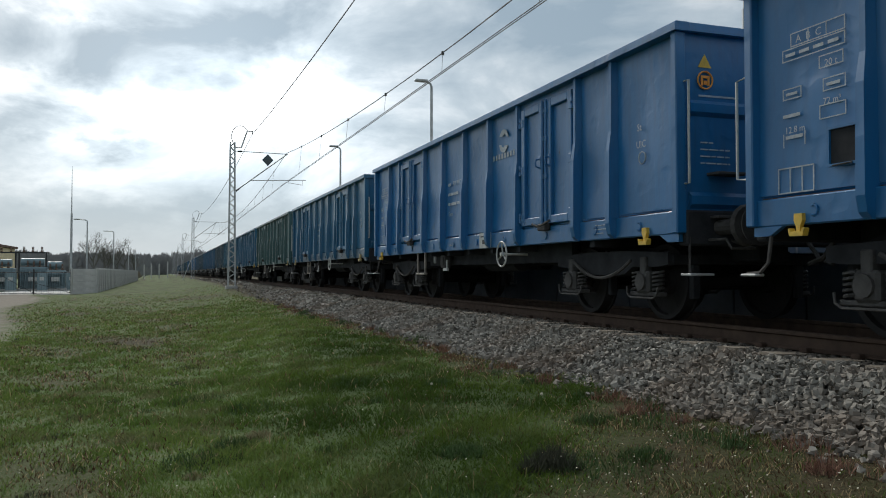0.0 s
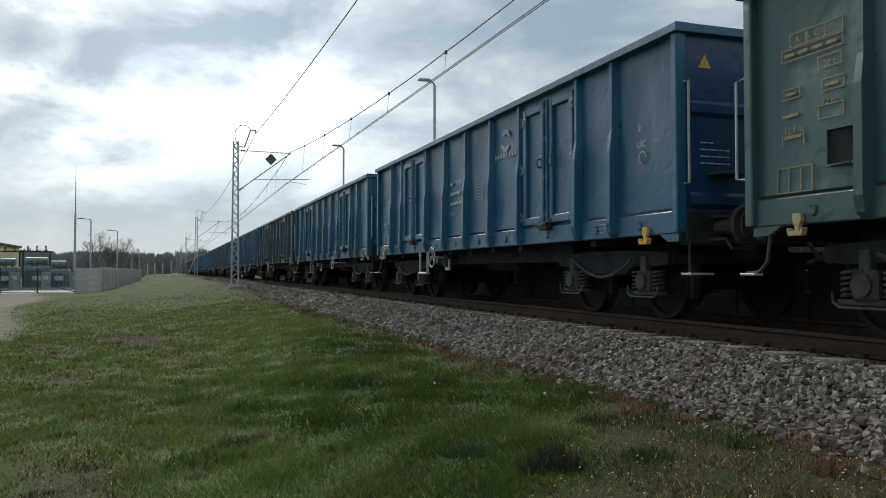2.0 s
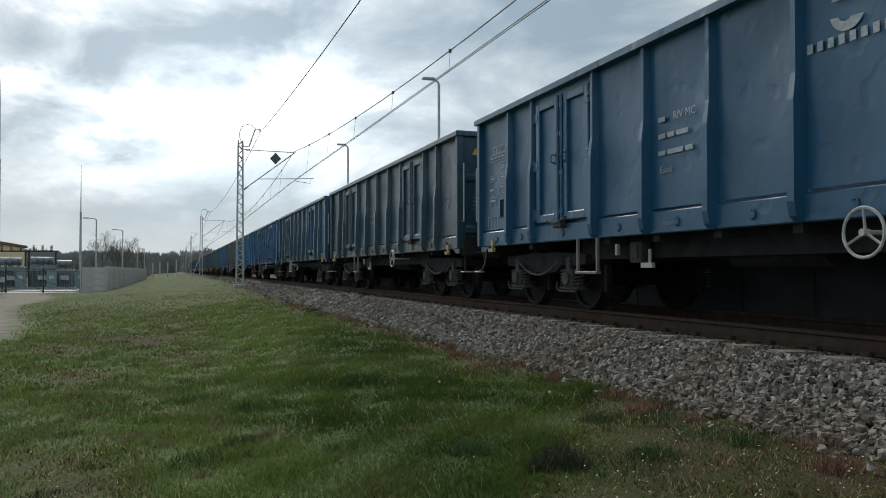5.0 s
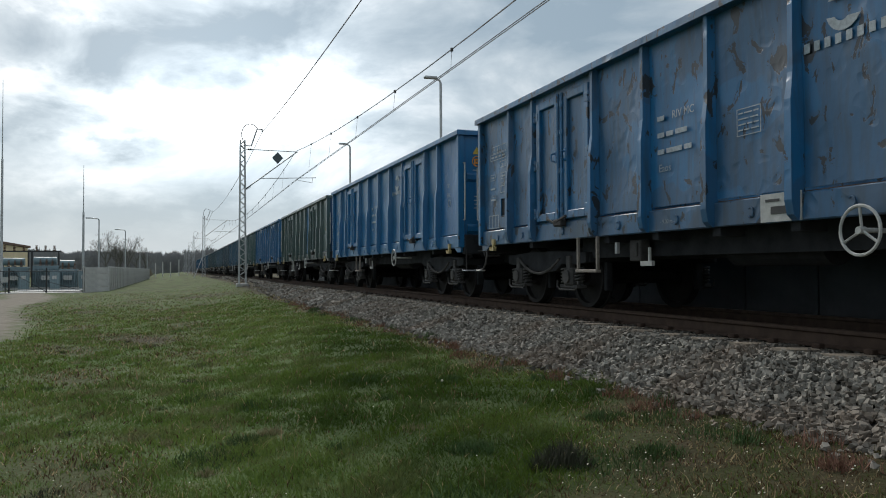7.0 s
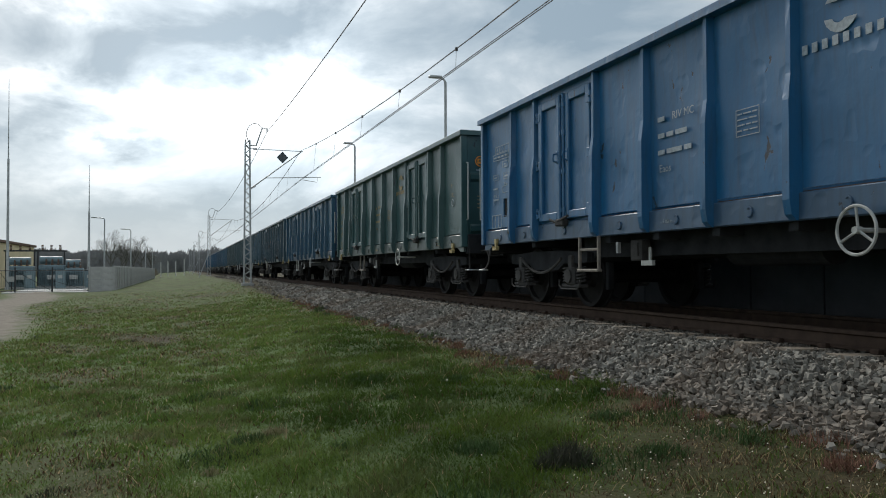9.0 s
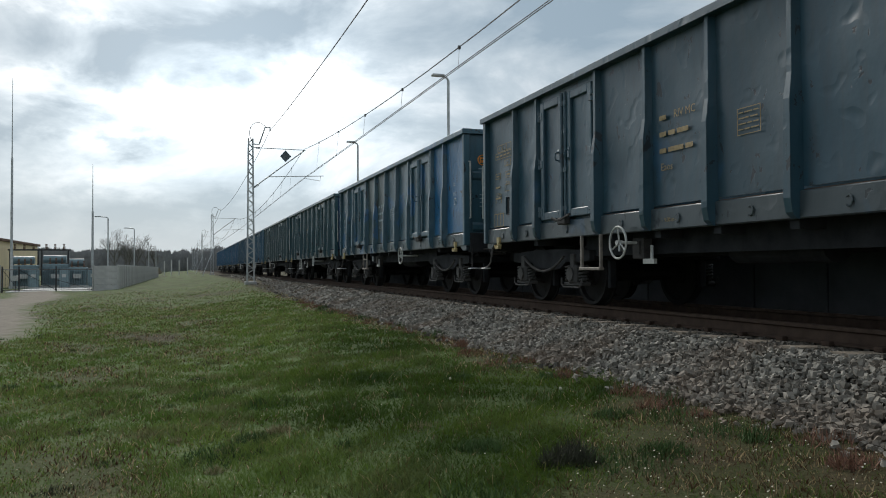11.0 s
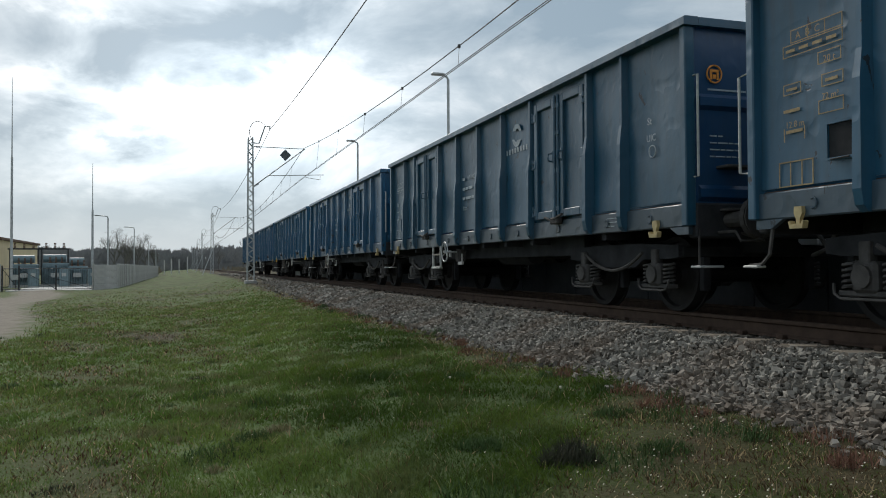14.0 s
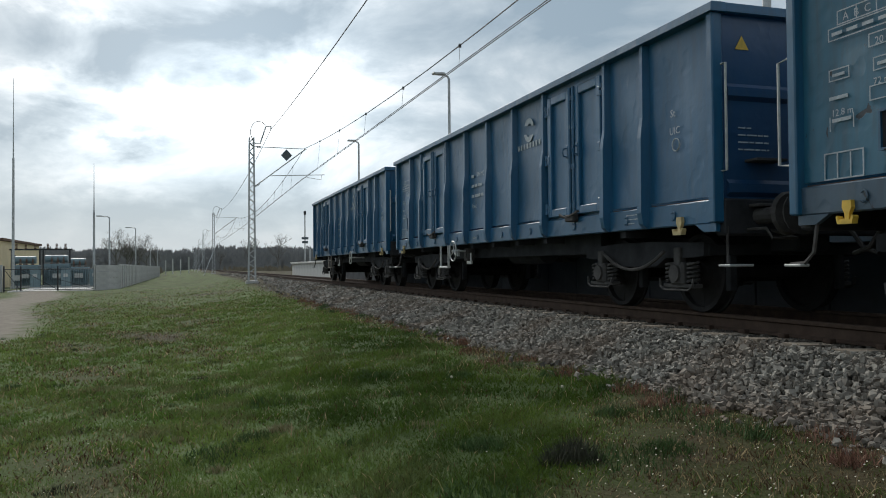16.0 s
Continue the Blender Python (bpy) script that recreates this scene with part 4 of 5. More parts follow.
# wagons with navy ends, their shade put into the colour, and panels in another coat: wagon, side panels toward the
# leading end from .. to
SHADED_ENDS = (4, 7, 10, 13, 16, 19, 22, 25)
REPAINTED = ((5, -2.3, 0.0, (0.008, 0.108, 0.225)), (13, -2.3, -1.2, BLUE), (10, -6.0, -2.5, (0.010, 0.105, 0.215)), (24, 4.0, 6.0, TEAL), (18, -6.0, -4.0, BLUE), (18, 0.2, 2.0, OLIVE), (12, -6.0, -5.0, ROYAL))


def build_train():
    first = build_wagon()
    wagons = [first] + [copy_thing(first, Matrix()) for _ in COACHES[1:]]
    rng = random.Random(5)
    for k, (w, (rgb, wear, look_text)) in enumerate(zip(wagons, COACHES)):
        w.location = (TRACK_X, spot_of(k), 0)
        tagged(w, look_text + " high-sided open wagon with ribbed sides")
        f = rng.uniform(0.90, 1.04)
        for o in w.children_recursive:
            o.color = (rgb[0] * f, rgb[1] * f, rgb[2] * f, wear)
            kind = o.name.split(".")[0]
            if kind in ("side_panel", "door_leaf"):       # sheets have faded unevenly
                y, coat = o.matrix_basis.translation.y, rgb
                for who, lo, hi, other in REPAINTED:
                    if who == k and lo < y < hi:
                        coat = other
                q, warm = f * rng.uniform(0.86, 1.12), rng.uniform(-0.005, 0.006)
                o.color = (max(0.002, coat[0] * q + warm), coat[1] * q + warm * 0.6, coat[2] * q, wear)
            # navy ends, deepened in the colour for the shade on them
            if kind in ("end_wall", "end_rib") and k in SHADED_ENDS:
                o.color = (0.004, 0.045, 0.125, wear * 0.6)
            if wear > 0.44 and o.name.startswith(("sole_bar", "corner_gusset")):      # grimy, rust-brown lower frame
                o.color = (rgb[0] * 0.5 + 0.030, rgb[1] * 0.5 + 0.024, rgb[2] * 0.5 + 0.018, wear)
            if o.name.startswith("brake_wheel"):
                o.location.y = 1.66 if k in (4, 6, 10, 17, 20, 22, 23, 25) else -2.0
        # older wagons have lost their emblem, signs or bright hooks
        fresh = rgb in (ROYAL, BLUE, NAVY)
        drop = set()
        if not fresh and rng.random() < 0.5:
            drop |= {"emblem", "name_line"}
        if rng.random() < 0.5:
            drop |= {"warning_triangle"}
        if rng.random() < 0.35:
            drop |= {"round_sign", "white_line"}
        if rng.random() < 0.4:
            drop |= {"load_grid"}
        if k not in (1, 11):
            drop |= {"plate", "plate_mark"}
        if k % 4 != 2:
            drop |= {"rung"}
        if k == 6:
            drop |= {"number_line", "load_grid"}
        for o in list(w.children_recursive):
            kind = o.name.split(".")[0]
            if kind in drop:
                bpy.data.objects.remove(o)
            elif not fresh and k % 2 and kind in ("stencil", "load_table", "number_line", "small_print", "data_panel", "inspection_grid", "load_grid", "emblem", "name_line"):
                o.material_slots[0].link = "OBJECT"
                o.material_slots[0].material = TAN_STENCIL
            elif kind in ("ladder", "brake_wheel") and k % 3 == 1 and k > 1:
                o.material_slots[0].link = "OBJECT"
                o.material_slots[0].material = WHITE if kind == "ladder" else GALV
                o["label"] = {"ladder": "white painted step", "brake_wheel": "grey parking brake wheel"}[kind]
            elif kind == "rope_hook" and k not in (0, 1, 4, 24):
                o.material_slots[0].link = "OBJECT"
                o.material_slots[0].material = HOOK_OLD
                o["label"] = "faded rope hook"
    for k in (6, 12):
        part("label_slip", boxed(-0.003, 0.0, -0.09, 0.09, 0.06, 0.22), WHITE, wagons[k], "torn white paper label").location = (-SKIN - 0.037, 5.38, 1.46)
    # faded sprayed patches on the grimy wagon, a rust stain on a door of the weathered one
    for y, z, w, h, mat in ((0.62, 1.65, 0.30, 0.36, SPRAY_RED), (0.60, 2.42, 0.32, 0.34, SPRAY_SAND), (-0.58, 2.0, 0.36, 0.60, SPRAY_BLUE)):
        part("sprayed_patch", blot(w, h, int(z * 100)), mat, wagons[6], "faded sprayed paint").location = (-SKIN - 0.006, y, z)
    part("rust_stain", blot(0.12, 0.5, 3), RUST, wagons[20], "long brown rust stain").location = (-SKIN - 0.022, 3.72, 2.25)
    return wagons


def blot(w, h, seed):
    """A thin patch of paint with a ragged rim."""
    rng = random.Random(seed)
    n = 36
    rim = []
    for k in range(n):
        a, q = 2 * math.pi * k / n, rng.uniform(0.86, 1.04)
        rim.append((w * q * math.copysign(abs(math.cos(a)) ** 0.6, math.cos(a)), h * q * math.copysign(abs(math.sin(a)) ** 0.6, math.sin(a))))
    bm = bmesh.new()
    for x in (-0.001, 0.001):
        mid = bm.verts.new((x, 0, 0))
        ring = [bm.verts.new((x, a, b)) for a, b in rim]
        for k in range(n):
            bm.faces.new((mid, ring[k], ring[(k + 1) % n]))
    return bm


SPRAY_RED = plain("faded_red_spray", (0.120, 0.062, 0.052), 0.6, 0, 0.5, 7)
SPRAY_SAND = plain("faded_sand_spray", (0.090, 0.092, 0.085), 0.6, 0, 0.5, 7)
SPRAY_BLUE = plain("faded_blue_spray", (0.040, 0.120, 0.180), 0.6, 0, 0.5, 7)
WAGONS = build_train()

# ---- overhead line ----
MASTS = (-19.6, 46.3, 112.4, 178.5, 244.6, 310.7, 376.8)
MAST_X = 3.55


def strand(bm, a, b, sag, r, n=16):
    a, b = Vector(a), Vector(b)
    pts = [a.lerp(b, k / n) - Vector((0, 0, 4 * sag * (k / n) * (1 - k / n))) for k in range(n + 1)]
    return pipe(bm, pts, r, 4)


def build_mast(y, k):
    mast = tagged(new("catenary_mast"), "grey steel lattice catenary mast on a concrete footing", "mast", "masts of the overhead line")
    mast.location = (MAST_X, y, 0)
    part("footing", boxed(-0.34, 0.34, -0.34, 0.34, -0.9, -0.17, bevel=0.03), CONCRETE, mast)
    w0, w1, h = 0.19, 0.12, 7.92

    def half(z):
        return w0 + (w1 - w0) * z / h
    for sx in (-1, 1):
        for sy in (-1, 1):
            bm = bmesh.new()
            rod(bm, (sx * w0, sy * w0, -0.2), (sx * w1, sy * w1, h), 0.050, 4)
            part("leg", bm, GALV, mast)
    bm = bmesh.new()
    n = 30
    for i in range(n):
        z0, z1 = h * i / n, h * (i + 1) / n
        a, b = half(z0), half(z1)
        for s in (-1, 1):
            f = 1 if (i % 2) else -1
            rod(bm, (s * a, -f * a, z0), (s * b, f * b, z1), 0.020, 4)
            rod(bm, (-f * a, s * a, z0), (f * b, s * b, z1), 0.020, 4)
    part("lattice", bm, GALV, mast, "zigzag steel lacing")
    tip = Vector((TRACK_X - MAST_X + 0.05, 0, 7.38))
    bm = bmesh.new()
    rod(bm, (0.1, 0, 5.10), tip, 0.035, 8)
    part("arm", bm, GALV, mast, "slanted cantilever arm")
    bm = bmesh.new()
    rod(bm, (0.1, 0, 7.42), tip + Vector((0.05, 0, 0)), 0.022, 6)
    part("tie_rod", bm, GALV, mast)
    low = Vector((0.1, 0, 5.10)).lerp(tip, 0.30)
    bm = bmesh.new()
    rod(bm, low, (TRACK_X - MAST_X + 1.15, 0, 5.92), 0.022, 6)
    pipe(bm, [(TRACK_X - MAST_X + 0.95, 0, 5.92), (TRACK_X - MAST_X + 0.95, 0, 5.62), (TRACK_X - MAST_X + 0.1, 0, 5.74)], 0.016, 5)
    part("steady_arm", bm, GALV, mast)
    bm = bmesh.new()
    for s, z in ((0.22, 5.17), (0.3, 7.41)):
        for i in range(4):
            rod(bm, (s + 0.06 * i, 0, z + (0.06 * 0.73 * i if z < 6 else 0)), (s + 0.06 * i + 0.03, 0, z + (0.06 * 0.73 * i if z < 6 else 0) + 0.01), 0.06, 8)
    part("insulator", bm, UNDER, mast)
    bm = bmesh.new()
    pipe(bm, [(0.05, 0, 7.62), (0.48, 0, 7.62), (0.80, 0, 8.58), (1.12, 0, 8.60)], 0.042, 6)
    rod(bm, (1.08, 0, 8.60), (1.08, 0, 8.42), 0.04, 6)
    part("feeder_bracket", bm, GALV, mast)
    bm = bmesh.new()
    pipe(bm, [(0.1, 0, 7.7)] + [(0.42 - 0.48 * math.cos(t), 0, 8.25 + 0.62 * math.sin(t)) for t in np.linspace(-0.6, 2.3, 9)] + [(0.86, 0, 8.6)], 0.022, 5)
    part("jumper", bm, WIRE, mast)
    if k == 1:
        bm = bmesh.new()
        prism(bm, [(-0.32, 0), (0, -0.34), (0.32, 0), (0, 0.34)], 1, -0.06, -0.035)
        s = part("diamond_sign", bm, SIGN_BACK, mast, "dark diamond-shaped sign seen from behind")
        s.location = (1.95, 0, 6.98)
    if k >= 2:
        bm = bmesh.new()
        rod(bm, (0.15, 0, 3.2), (-1.35, -1.2, -0.6), 0.05, 6)
        part("stay", bm, GALV, mast)
    return mast


SIGN_BACK = plain("sign_back", (0.09, 0.11, 0.12), 0.6, 0.2, 0.2, 4)


def build_line():
    for k, y in enumerate(MASTS):
        build_mast(y, k)
    line = tagged(new("overhead_wires"), "catenary wire with droppers and twin contact wires over the track", "overhead wires")
    zig = [0.2 if k % 2 else -0.2 for k in range(len(MASTS))]
    drop = []
    for k in range(len(MASTS) - 1):
        ya, yb = MASTS[k], MASTS[k + 1]
        part("messenger_wire", strand(bmesh.new(), (TRACK_X, ya, 7.42), (TRACK_X, yb, 7.42), 1.37, 0.015), WIRE, line)
        for j, dx in enumerate((-0.03, 0.03)):
            part("contact_wire", strand(bmesh.new(), (TRACK_X - zig[k] * 0.8 + dx, ya, 5.62), (TRACK_X - zig[k + 1] * 0.8 + dx, yb, 5.62), 0.04, 0.011, 4), WIRE, line)
        part("feeder_wire", strand(bmesh.new(), (MAST_X + 1.08, ya, 8.42), (MAST_X + 1.08, yb, 8.42), 0.75, 0.017), WIRE, line)
        if k < 3:
            n = 12
            for i in range(1, n):
                u = i / n
                y = ya + (yb - ya) * u
                z = 7.42 - 5.48 * u * (1 - u)
                x = TRACK_X - 0.8 * (zig[k] + (zig[k + 1] - zig[k]) * u)
                bm = bmesh.new()
                rod(bm, (TRACK_X, y, z), (x, y, 5.62 - 0.16 * u * (1 - u)), 0.005, 4)
                box(bm, TRACK_X - 0.03, TRACK_X + 0.03, y - 0.03, y + 0.03, z - 0.05, z + 0.04)
                drop.append(bm)
    for b in drop:
        part("dropper", b, WIRE, line)


build_line()

# ---- platform across the track ----
PLATFORM_END = 67.4


def build_platform():
    plat = tagged(new("platform"), "long concrete railway platform across the track", "platform", kind="structure")
    part("deck", boxed(8.55, 13.0, -60, PLATFORM_END, 0.55, 0.90), CONCRETE, plat)
    bm = boxed(0, 0.14, 0, 1.47, -0.6, 0.82, bevel=0.01)
    panel = mesh_of("wall_panel", bm)
    unshaded = panel.copy()
    bm = boxed(-0.16, 0.60, 0, 1.47, 0.83, 0.96, bevel=0.012)
    coping = mesh_of("coping", bm)
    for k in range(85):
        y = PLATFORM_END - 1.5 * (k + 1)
        # panels behind the train have its shade put into their colour; end ones don't
        part("wall_panel", panel if k > 12 else unshaded, SHADED_CONCRETE if k > 12 else PALE_CONCRETE, plat).location = (8.45, y, 0)
        part("coping", coping, PALE_CONCRETE, plat).location = (8.45, y, 0)
    part("end_wall", boxed(8.60, 13.0, PLATFORM_END - 0.02, PLATFORM_END + 0.12, -0.6, 0.90), PALE_CONCRETE, plat)
    part("ramp", prism(bmesh.new(), [(PLATFORM_END + 0.12, -0.6), (PLATFORM_END + 0.12, 0.2), (PLATFORM_END + 3.5, -0.6)], 0, 9.5, 13.0), CONCRETE, plat)


build_platform()


def build_lamp(name, spot, height, arm, toward, label, group, r=0.06):
    """A post with a bent top and a flat lamp head."""
    lamp = tagged(new(name), label, "street lamp", group)
    lamp.location = spot
    part("base", boxed(-0.16, 0.16, -0.16, 0.16, -0.05, 0.35, bevel=0.02), CONCRETE, lamp)
    bm = bmesh.new()
    rod(bm, (0, 0, 0.3), (0, 0, height * 0.62), r * 1.35, 8)
    rod(bm, (0, 0, height * 0.62), (0, 0, height - 0.15), r, 8)
    part("pole", bm, GALV, lamp)
    bm = bmesh.new()
    pipe(bm, [(0, 0, height - 0.16), (toward * 0.05, 0, height - 0.05), (toward * 0.18, 0, height), (toward * arm, 0, height + 0.05)], r * 0.8, 8)
    part("arm", bm, GALV, lamp)
    a, b = sorted((toward * (arm - 0.1), toward * (arm + 0.45)))
    part("lamp_head", boxed(a, b, -0.13, 0.13, height + 0.0, height + 0.10, bevel=0.03), GALV, lamp)
    return lamp


def build_platform_lamps():
    for y in (-24.0, -5.7, 12.6, 32.0, 50.6):
        build_lamp("platform_lamp", (10.62, y, 0.90), 7.72, 0.28, -1, "grey steel lamp post standing on the platform", "lamps along the platform")
    post = tagged(new("signal_post"), "thin dark post with two sign plates at the platform end", "sign post")
    post.location = (9.4, 66.6, 0.90)
    bm = bmesh.new()
    rod(bm, (0, 0, 0), (0, 0, 4.05), 0.05, 8)
    part("pole", bm, GALV, post)
    part("plate", boxed(-0.28, 0.28, -0.08, -0.05, 1.95, 2.15), SIGN_BACK, post)
    part("plate", boxed(-0.24, 0.24, -0.08, -0.05, 1.62, 1.82), SIGN_BACK, post)
    bm = bmesh.new()
    rod(bm, (0, 0, 4.0), (0, 0, 4.3), 0.10, 8)
    part("lamp_head", bm, BLACK, post)
    stub = tagged(new("marker_post"), "short pale post on the platform end", "post")
    stub.location = (9.75, 66.2, 0.90)
    bm = bmesh.new()
    rod(bm, (0, 0, 0), (0, 0, 1.15), 0.05, 8)
    part("pole", bm, GALV, stub)


build_platform_lamps()

# ---- fenced transformer yard ----
YARD = -1.13


def build_yard():
    wall = tagged(new("yard_wall"), "grey precast concrete slab fence round the yard", "fence wall", kind="structure")
    corner, front_end, far = Vector((-4.85, 66.2)), Vector((-6.75, 67.6)), Vector((-4.7, 158.0))
    bay = 2.1
    slab = mesh_of("slab", boxed(-0.03, 0.03, 0.07, bay - 0.07, 0, 0.48, bevel=0.012))
    post = mesh_of("fence_post", boxed(-0.08, 0.08, -0.07, 0.07, -0.2, 2.05, bevel=0.015))

    def run(a, b, start=0):
        d = b - a
        n = max(1, round(d.length / bay))
        turn = math.degrees(math.atan2(d.y, d.x)) - 90
        for k in range(n + 1):
            p = a + d * (k / n)
            if k >= start:
                part("fence_post", post, CONCRETE, wall).matrix_basis = pose(p.x, p.y, YARD, 0, 0, turn)
            if k < n:
                for j in range(4):
                    s = part("slab", slab, CONCRETE, wall)
                    s.matrix_basis = pose(p.x, p.y, YARD + 0.02 + 0.49 * j, 0, 0, turn) @ Matrix.Diagonal((1, d.length / n / bay, 1, 1))
    run(corner, far)
    run(corner, front_end, 1)
    run(Vector((-15.6, 68.9)), Vector((-13.5, 68.9)))
    # a concrete apron inside the gate
    bm = boxed(-12.9, -6.6, 67.9, 84, YARD - 0.2, YARD + 0.05)
    tagged(part("yard_apron", bm, PALE_CONCRETE), "pale concrete apron behind the gate", "paving", kind="structure")

    gate = tagged(new("gate"), "dark steel double gate with thin bars and diagonal braces", "gate")
    gate.location = (-13.3, 68.5, YARD)
    gate.rotation_euler.z = math.atan2(67.6 - 68.5, -6.75 + 13.3)
    length = math.hypot(6.55, 0.9)
    for x in (0.05, 1.25, length / 2 + 0.6, length - 0.05):
        bm = boxed(x - 0.05, x + 0.05, -0.05, 0.05, -0.1, 1.95, bevel=0.01)
        part("gate_post", bm, BLACK, gate)
    for a, b in ((0.1, 1.2), (1.3, length / 2 + 0.55), (length / 2 + 0.65, length - 0.1)):
        for z in (0.12, 1.70):
            bm = bmesh.new()
            rod(bm, (a, 0, z), (b, 0, z), 0.03, 6)
            part("gate_rail", bm, BLACK, gate)
        bm = bmesh.new()
        rod(bm, (a, 0, 1.65 if b < 5 else 0.9), (b, 0, 0.15), 0.02, 6)
        part("brace", bm, BLACK, gate)
        n = int((b - a) / 0.16)
        for k in range(1, n):
            x = a + (b - a) * k / n
            bm = bmesh.new()
            rod(bm, (x, 0, 0.12), (x, 0, 1.70), 0.006, 4)
            part("gate_bar", bm, BLACK, gate)
    sign = tagged(new("yard_notice"), "small white notice board on the fence", "notice board")
    sign.location = (-12.3, 68.2, YARD)
    part("board", boxed(-0.2, 0.2, -0.03, 0.0, 0.85, 1.25), WHITE, sign)
    part("post", boxed(-0.03, 0.03, 0.0, 0.05, -0.1, 1.25), BLACK, sign)

    house = tagged(new("switch_house"), "low cream-rendered flat-roofed switch house", "building")
    house.location = (-24.1, 92.0, YARD)
    part("wall", boxed(-8, 8.0, -10, 10, -0.3, 4.35), CREAM, house)
    part("roof", boxed(-8.25, 8.25, -10.25, 10.25, 4.354, 4.60, bevel=0.02), RUST, house, "thin brown roof edge")
    for y in (-4.0, 1.0, 6.0):
        w = part("window", boxed(7.96, 8.03, y - 0.6, y + 0.6, 2.1, 3.1), BLACK, house)
        part("sill", boxed(8.0, 8.10, y - 0.7, y + 0.7, 2.0, 2.08), WHITE, w)
    part("door", boxed(7.96, 8.04, 8.0, 9.1, -0.1, 2.0), GREY_GREEN, house)
    bm = bmesh.new()
    rod(bm, (6.0, -6, 4.6), (6.0, -6, 7.2), 0.05, 6)
    part("aerial", bm, BLACK, house)

    rng = random.Random(3)
    for k, (x, y, w, h) in enumerate(((-13.6, 80.0, 2.0, 2.1), (-11.2, 81.0, 2.2, 2.2), (-9.3, 80.5, 1.5, 1.9))):
        t = tagged(new("transformer"), "grey-green power transformer with cooling fins and bushings", "transformer", "transformers in the yard")
        t.location = (x, y, YARD)
        part("plinth", boxed(-w / 2 - 0.2, w / 2 + 0.2, -0.9, 0.9, -0.2, 0.25), CONCRETE, t)
        part("tank", boxed(-w / 2, w / 2, -0.7, 0.7, 0.25, h, bevel=0.05), GREY_GREEN, t)
        for i in range(int(w / 0.2)):
            part("fin", boxed(-w / 2 + 0.1 + 0.2 * i, -w / 2 + 0.14 + 0.2 * i, -0.98, -0.7, 0.5, h - 0.3), GREY_GREEN, t)
        bm = bmesh.new()
        rod(bm, (-w / 2, 0.2, h + 0.45), (w / 2 - 0.3, 0.2, h + 0.45), 0.34, 14)
        part("oil_conservator", bm, GREY_GREEN, t)
        for i in (-0.5, 0, 0.5):
            bm = bmesh.new()
            for j in range(5):
                rod(bm, (i, -0.3, h + 0.12 * j), (i, -0.3, h + 0.12 * j + 0.09), 0.11 - 0.01 * j, 8)
            part("bushing", bm, RUST, t)
        part("label_plate", boxed(-0.35, 0.35, -1.02, -0.985, 0.9, 1.3), WHITE, t)
    for x, y in ((-8.0, 80.0), (-7.2, 80.4), (-12.6, 78.0), (-10.2, 78.5)):
        c = tagged(new("switch_cabinet"), "grey metal switchgear cabinet in the yard", "cabinet", "cabinets in the yard")
        c.location = (x, y, YARD)
        part("body", boxed(-0.4, 0.4, -0.3, 0.3, 0.15, 1.75, bevel=0.02), GREY_GREEN, c)
        part("door", boxed(-0.35, 0.35, -0.33, -0.303, 0.25, 1.65), GREY_GREEN, c)
        part("foot", boxed(-0.42, 0.42, -0.32, 0.32, -0.1, 0.15), CONCRETE, c)
        part("label_plate", boxed(-0.18, 0.18, -0.345, -0.333, 1.0, 1.3), WHITE, c)
    for x0, x1 in ((-15.6, -13.2), (-12.9, -10.6)):
        b = tagged(new("busbar_gantry"), "dark steel busbar gantry with insulators", "gantry", "gantries in the yard")
        b.location = (0, 84, YARD)
        for x in (x0, x1):
            part("column", boxed(x - 0.07, x + 0.07, -0.07, 0.07, -0.2, 3.5), BLACK, b)
        part("beam", boxed(x0 - 0.2, x1 + 0.2, -0.06, 0.06, 3.5, 3.64), BLACK, b)
        for i in range(3):
            x = x0 + (x1 - x0) * (i + 0.5) / 3
            bm = bmesh.new()
            for j in range(4):
                rod(bm, (x, 0, 3.64 + 0.13 * j), (x, 0, 3.74 + 0.13 * j), 0.10, 8)
            part("insulator", bm, RUST, b)

    for spot, h in (((-14.3, 77.6), 18.4), ((-8.3, 82.3), 11.7)):
        m = tagged(new("lightning_rod"), "tall thin grey lightning rod mast", "lightning rod", "lightning rods of the yard")
        m.location = (*spot, YARD)
        bm = bmesh.new()
        rod(bm, (0, 0, -0.2), (0, 0, h * 0.62), 0.13, 8, 0.09)
        part("pole", bm, GALV, m)
        bm = bmesh.new()
        rod(bm, (0, 0, h * 0.62), (0, 0, h), 0.06, 6, 0.015)
        part("spike", bm, GALV, m)
    for spot, h in (((-7.0, 83.0), 6.7), ((-5.9, 105.5), 6.7), ((-6.4, 160.0), 6.7), ((-5.9, 184.0), 6.5)):
        build_lamp("yard_lamp", (*spot, YARD), h, 0.75, -1, "grey lamp post inside the fenced yard", "lamps of the yard")


build_yard()


def build_far_posts():
    for x, y, h in ((-4.5, 198, 3.3), (-3.0, 202, 3.6), (-1.2, 196, 3.4), (0.7, 205, 3.9)):
        p = tagged(new("meadow_post"), "thin pale concrete post far off in the meadow", "post", "posts in the meadow")
        p.location = (x, y, float(ground_z(x, y)))
        part("shaft", boxed(-0.11, 0.11, -0.11, 0.11, -0.2, h, bevel=0.02), PALE_CONCRETE, p)
        part("cap", boxed(-0.14, 0.14, -0.14, 0.14, h - 0.02, h + 0.06, bevel=0.02), GALV, p)


build_far_posts()

# ---- woods and trees ----


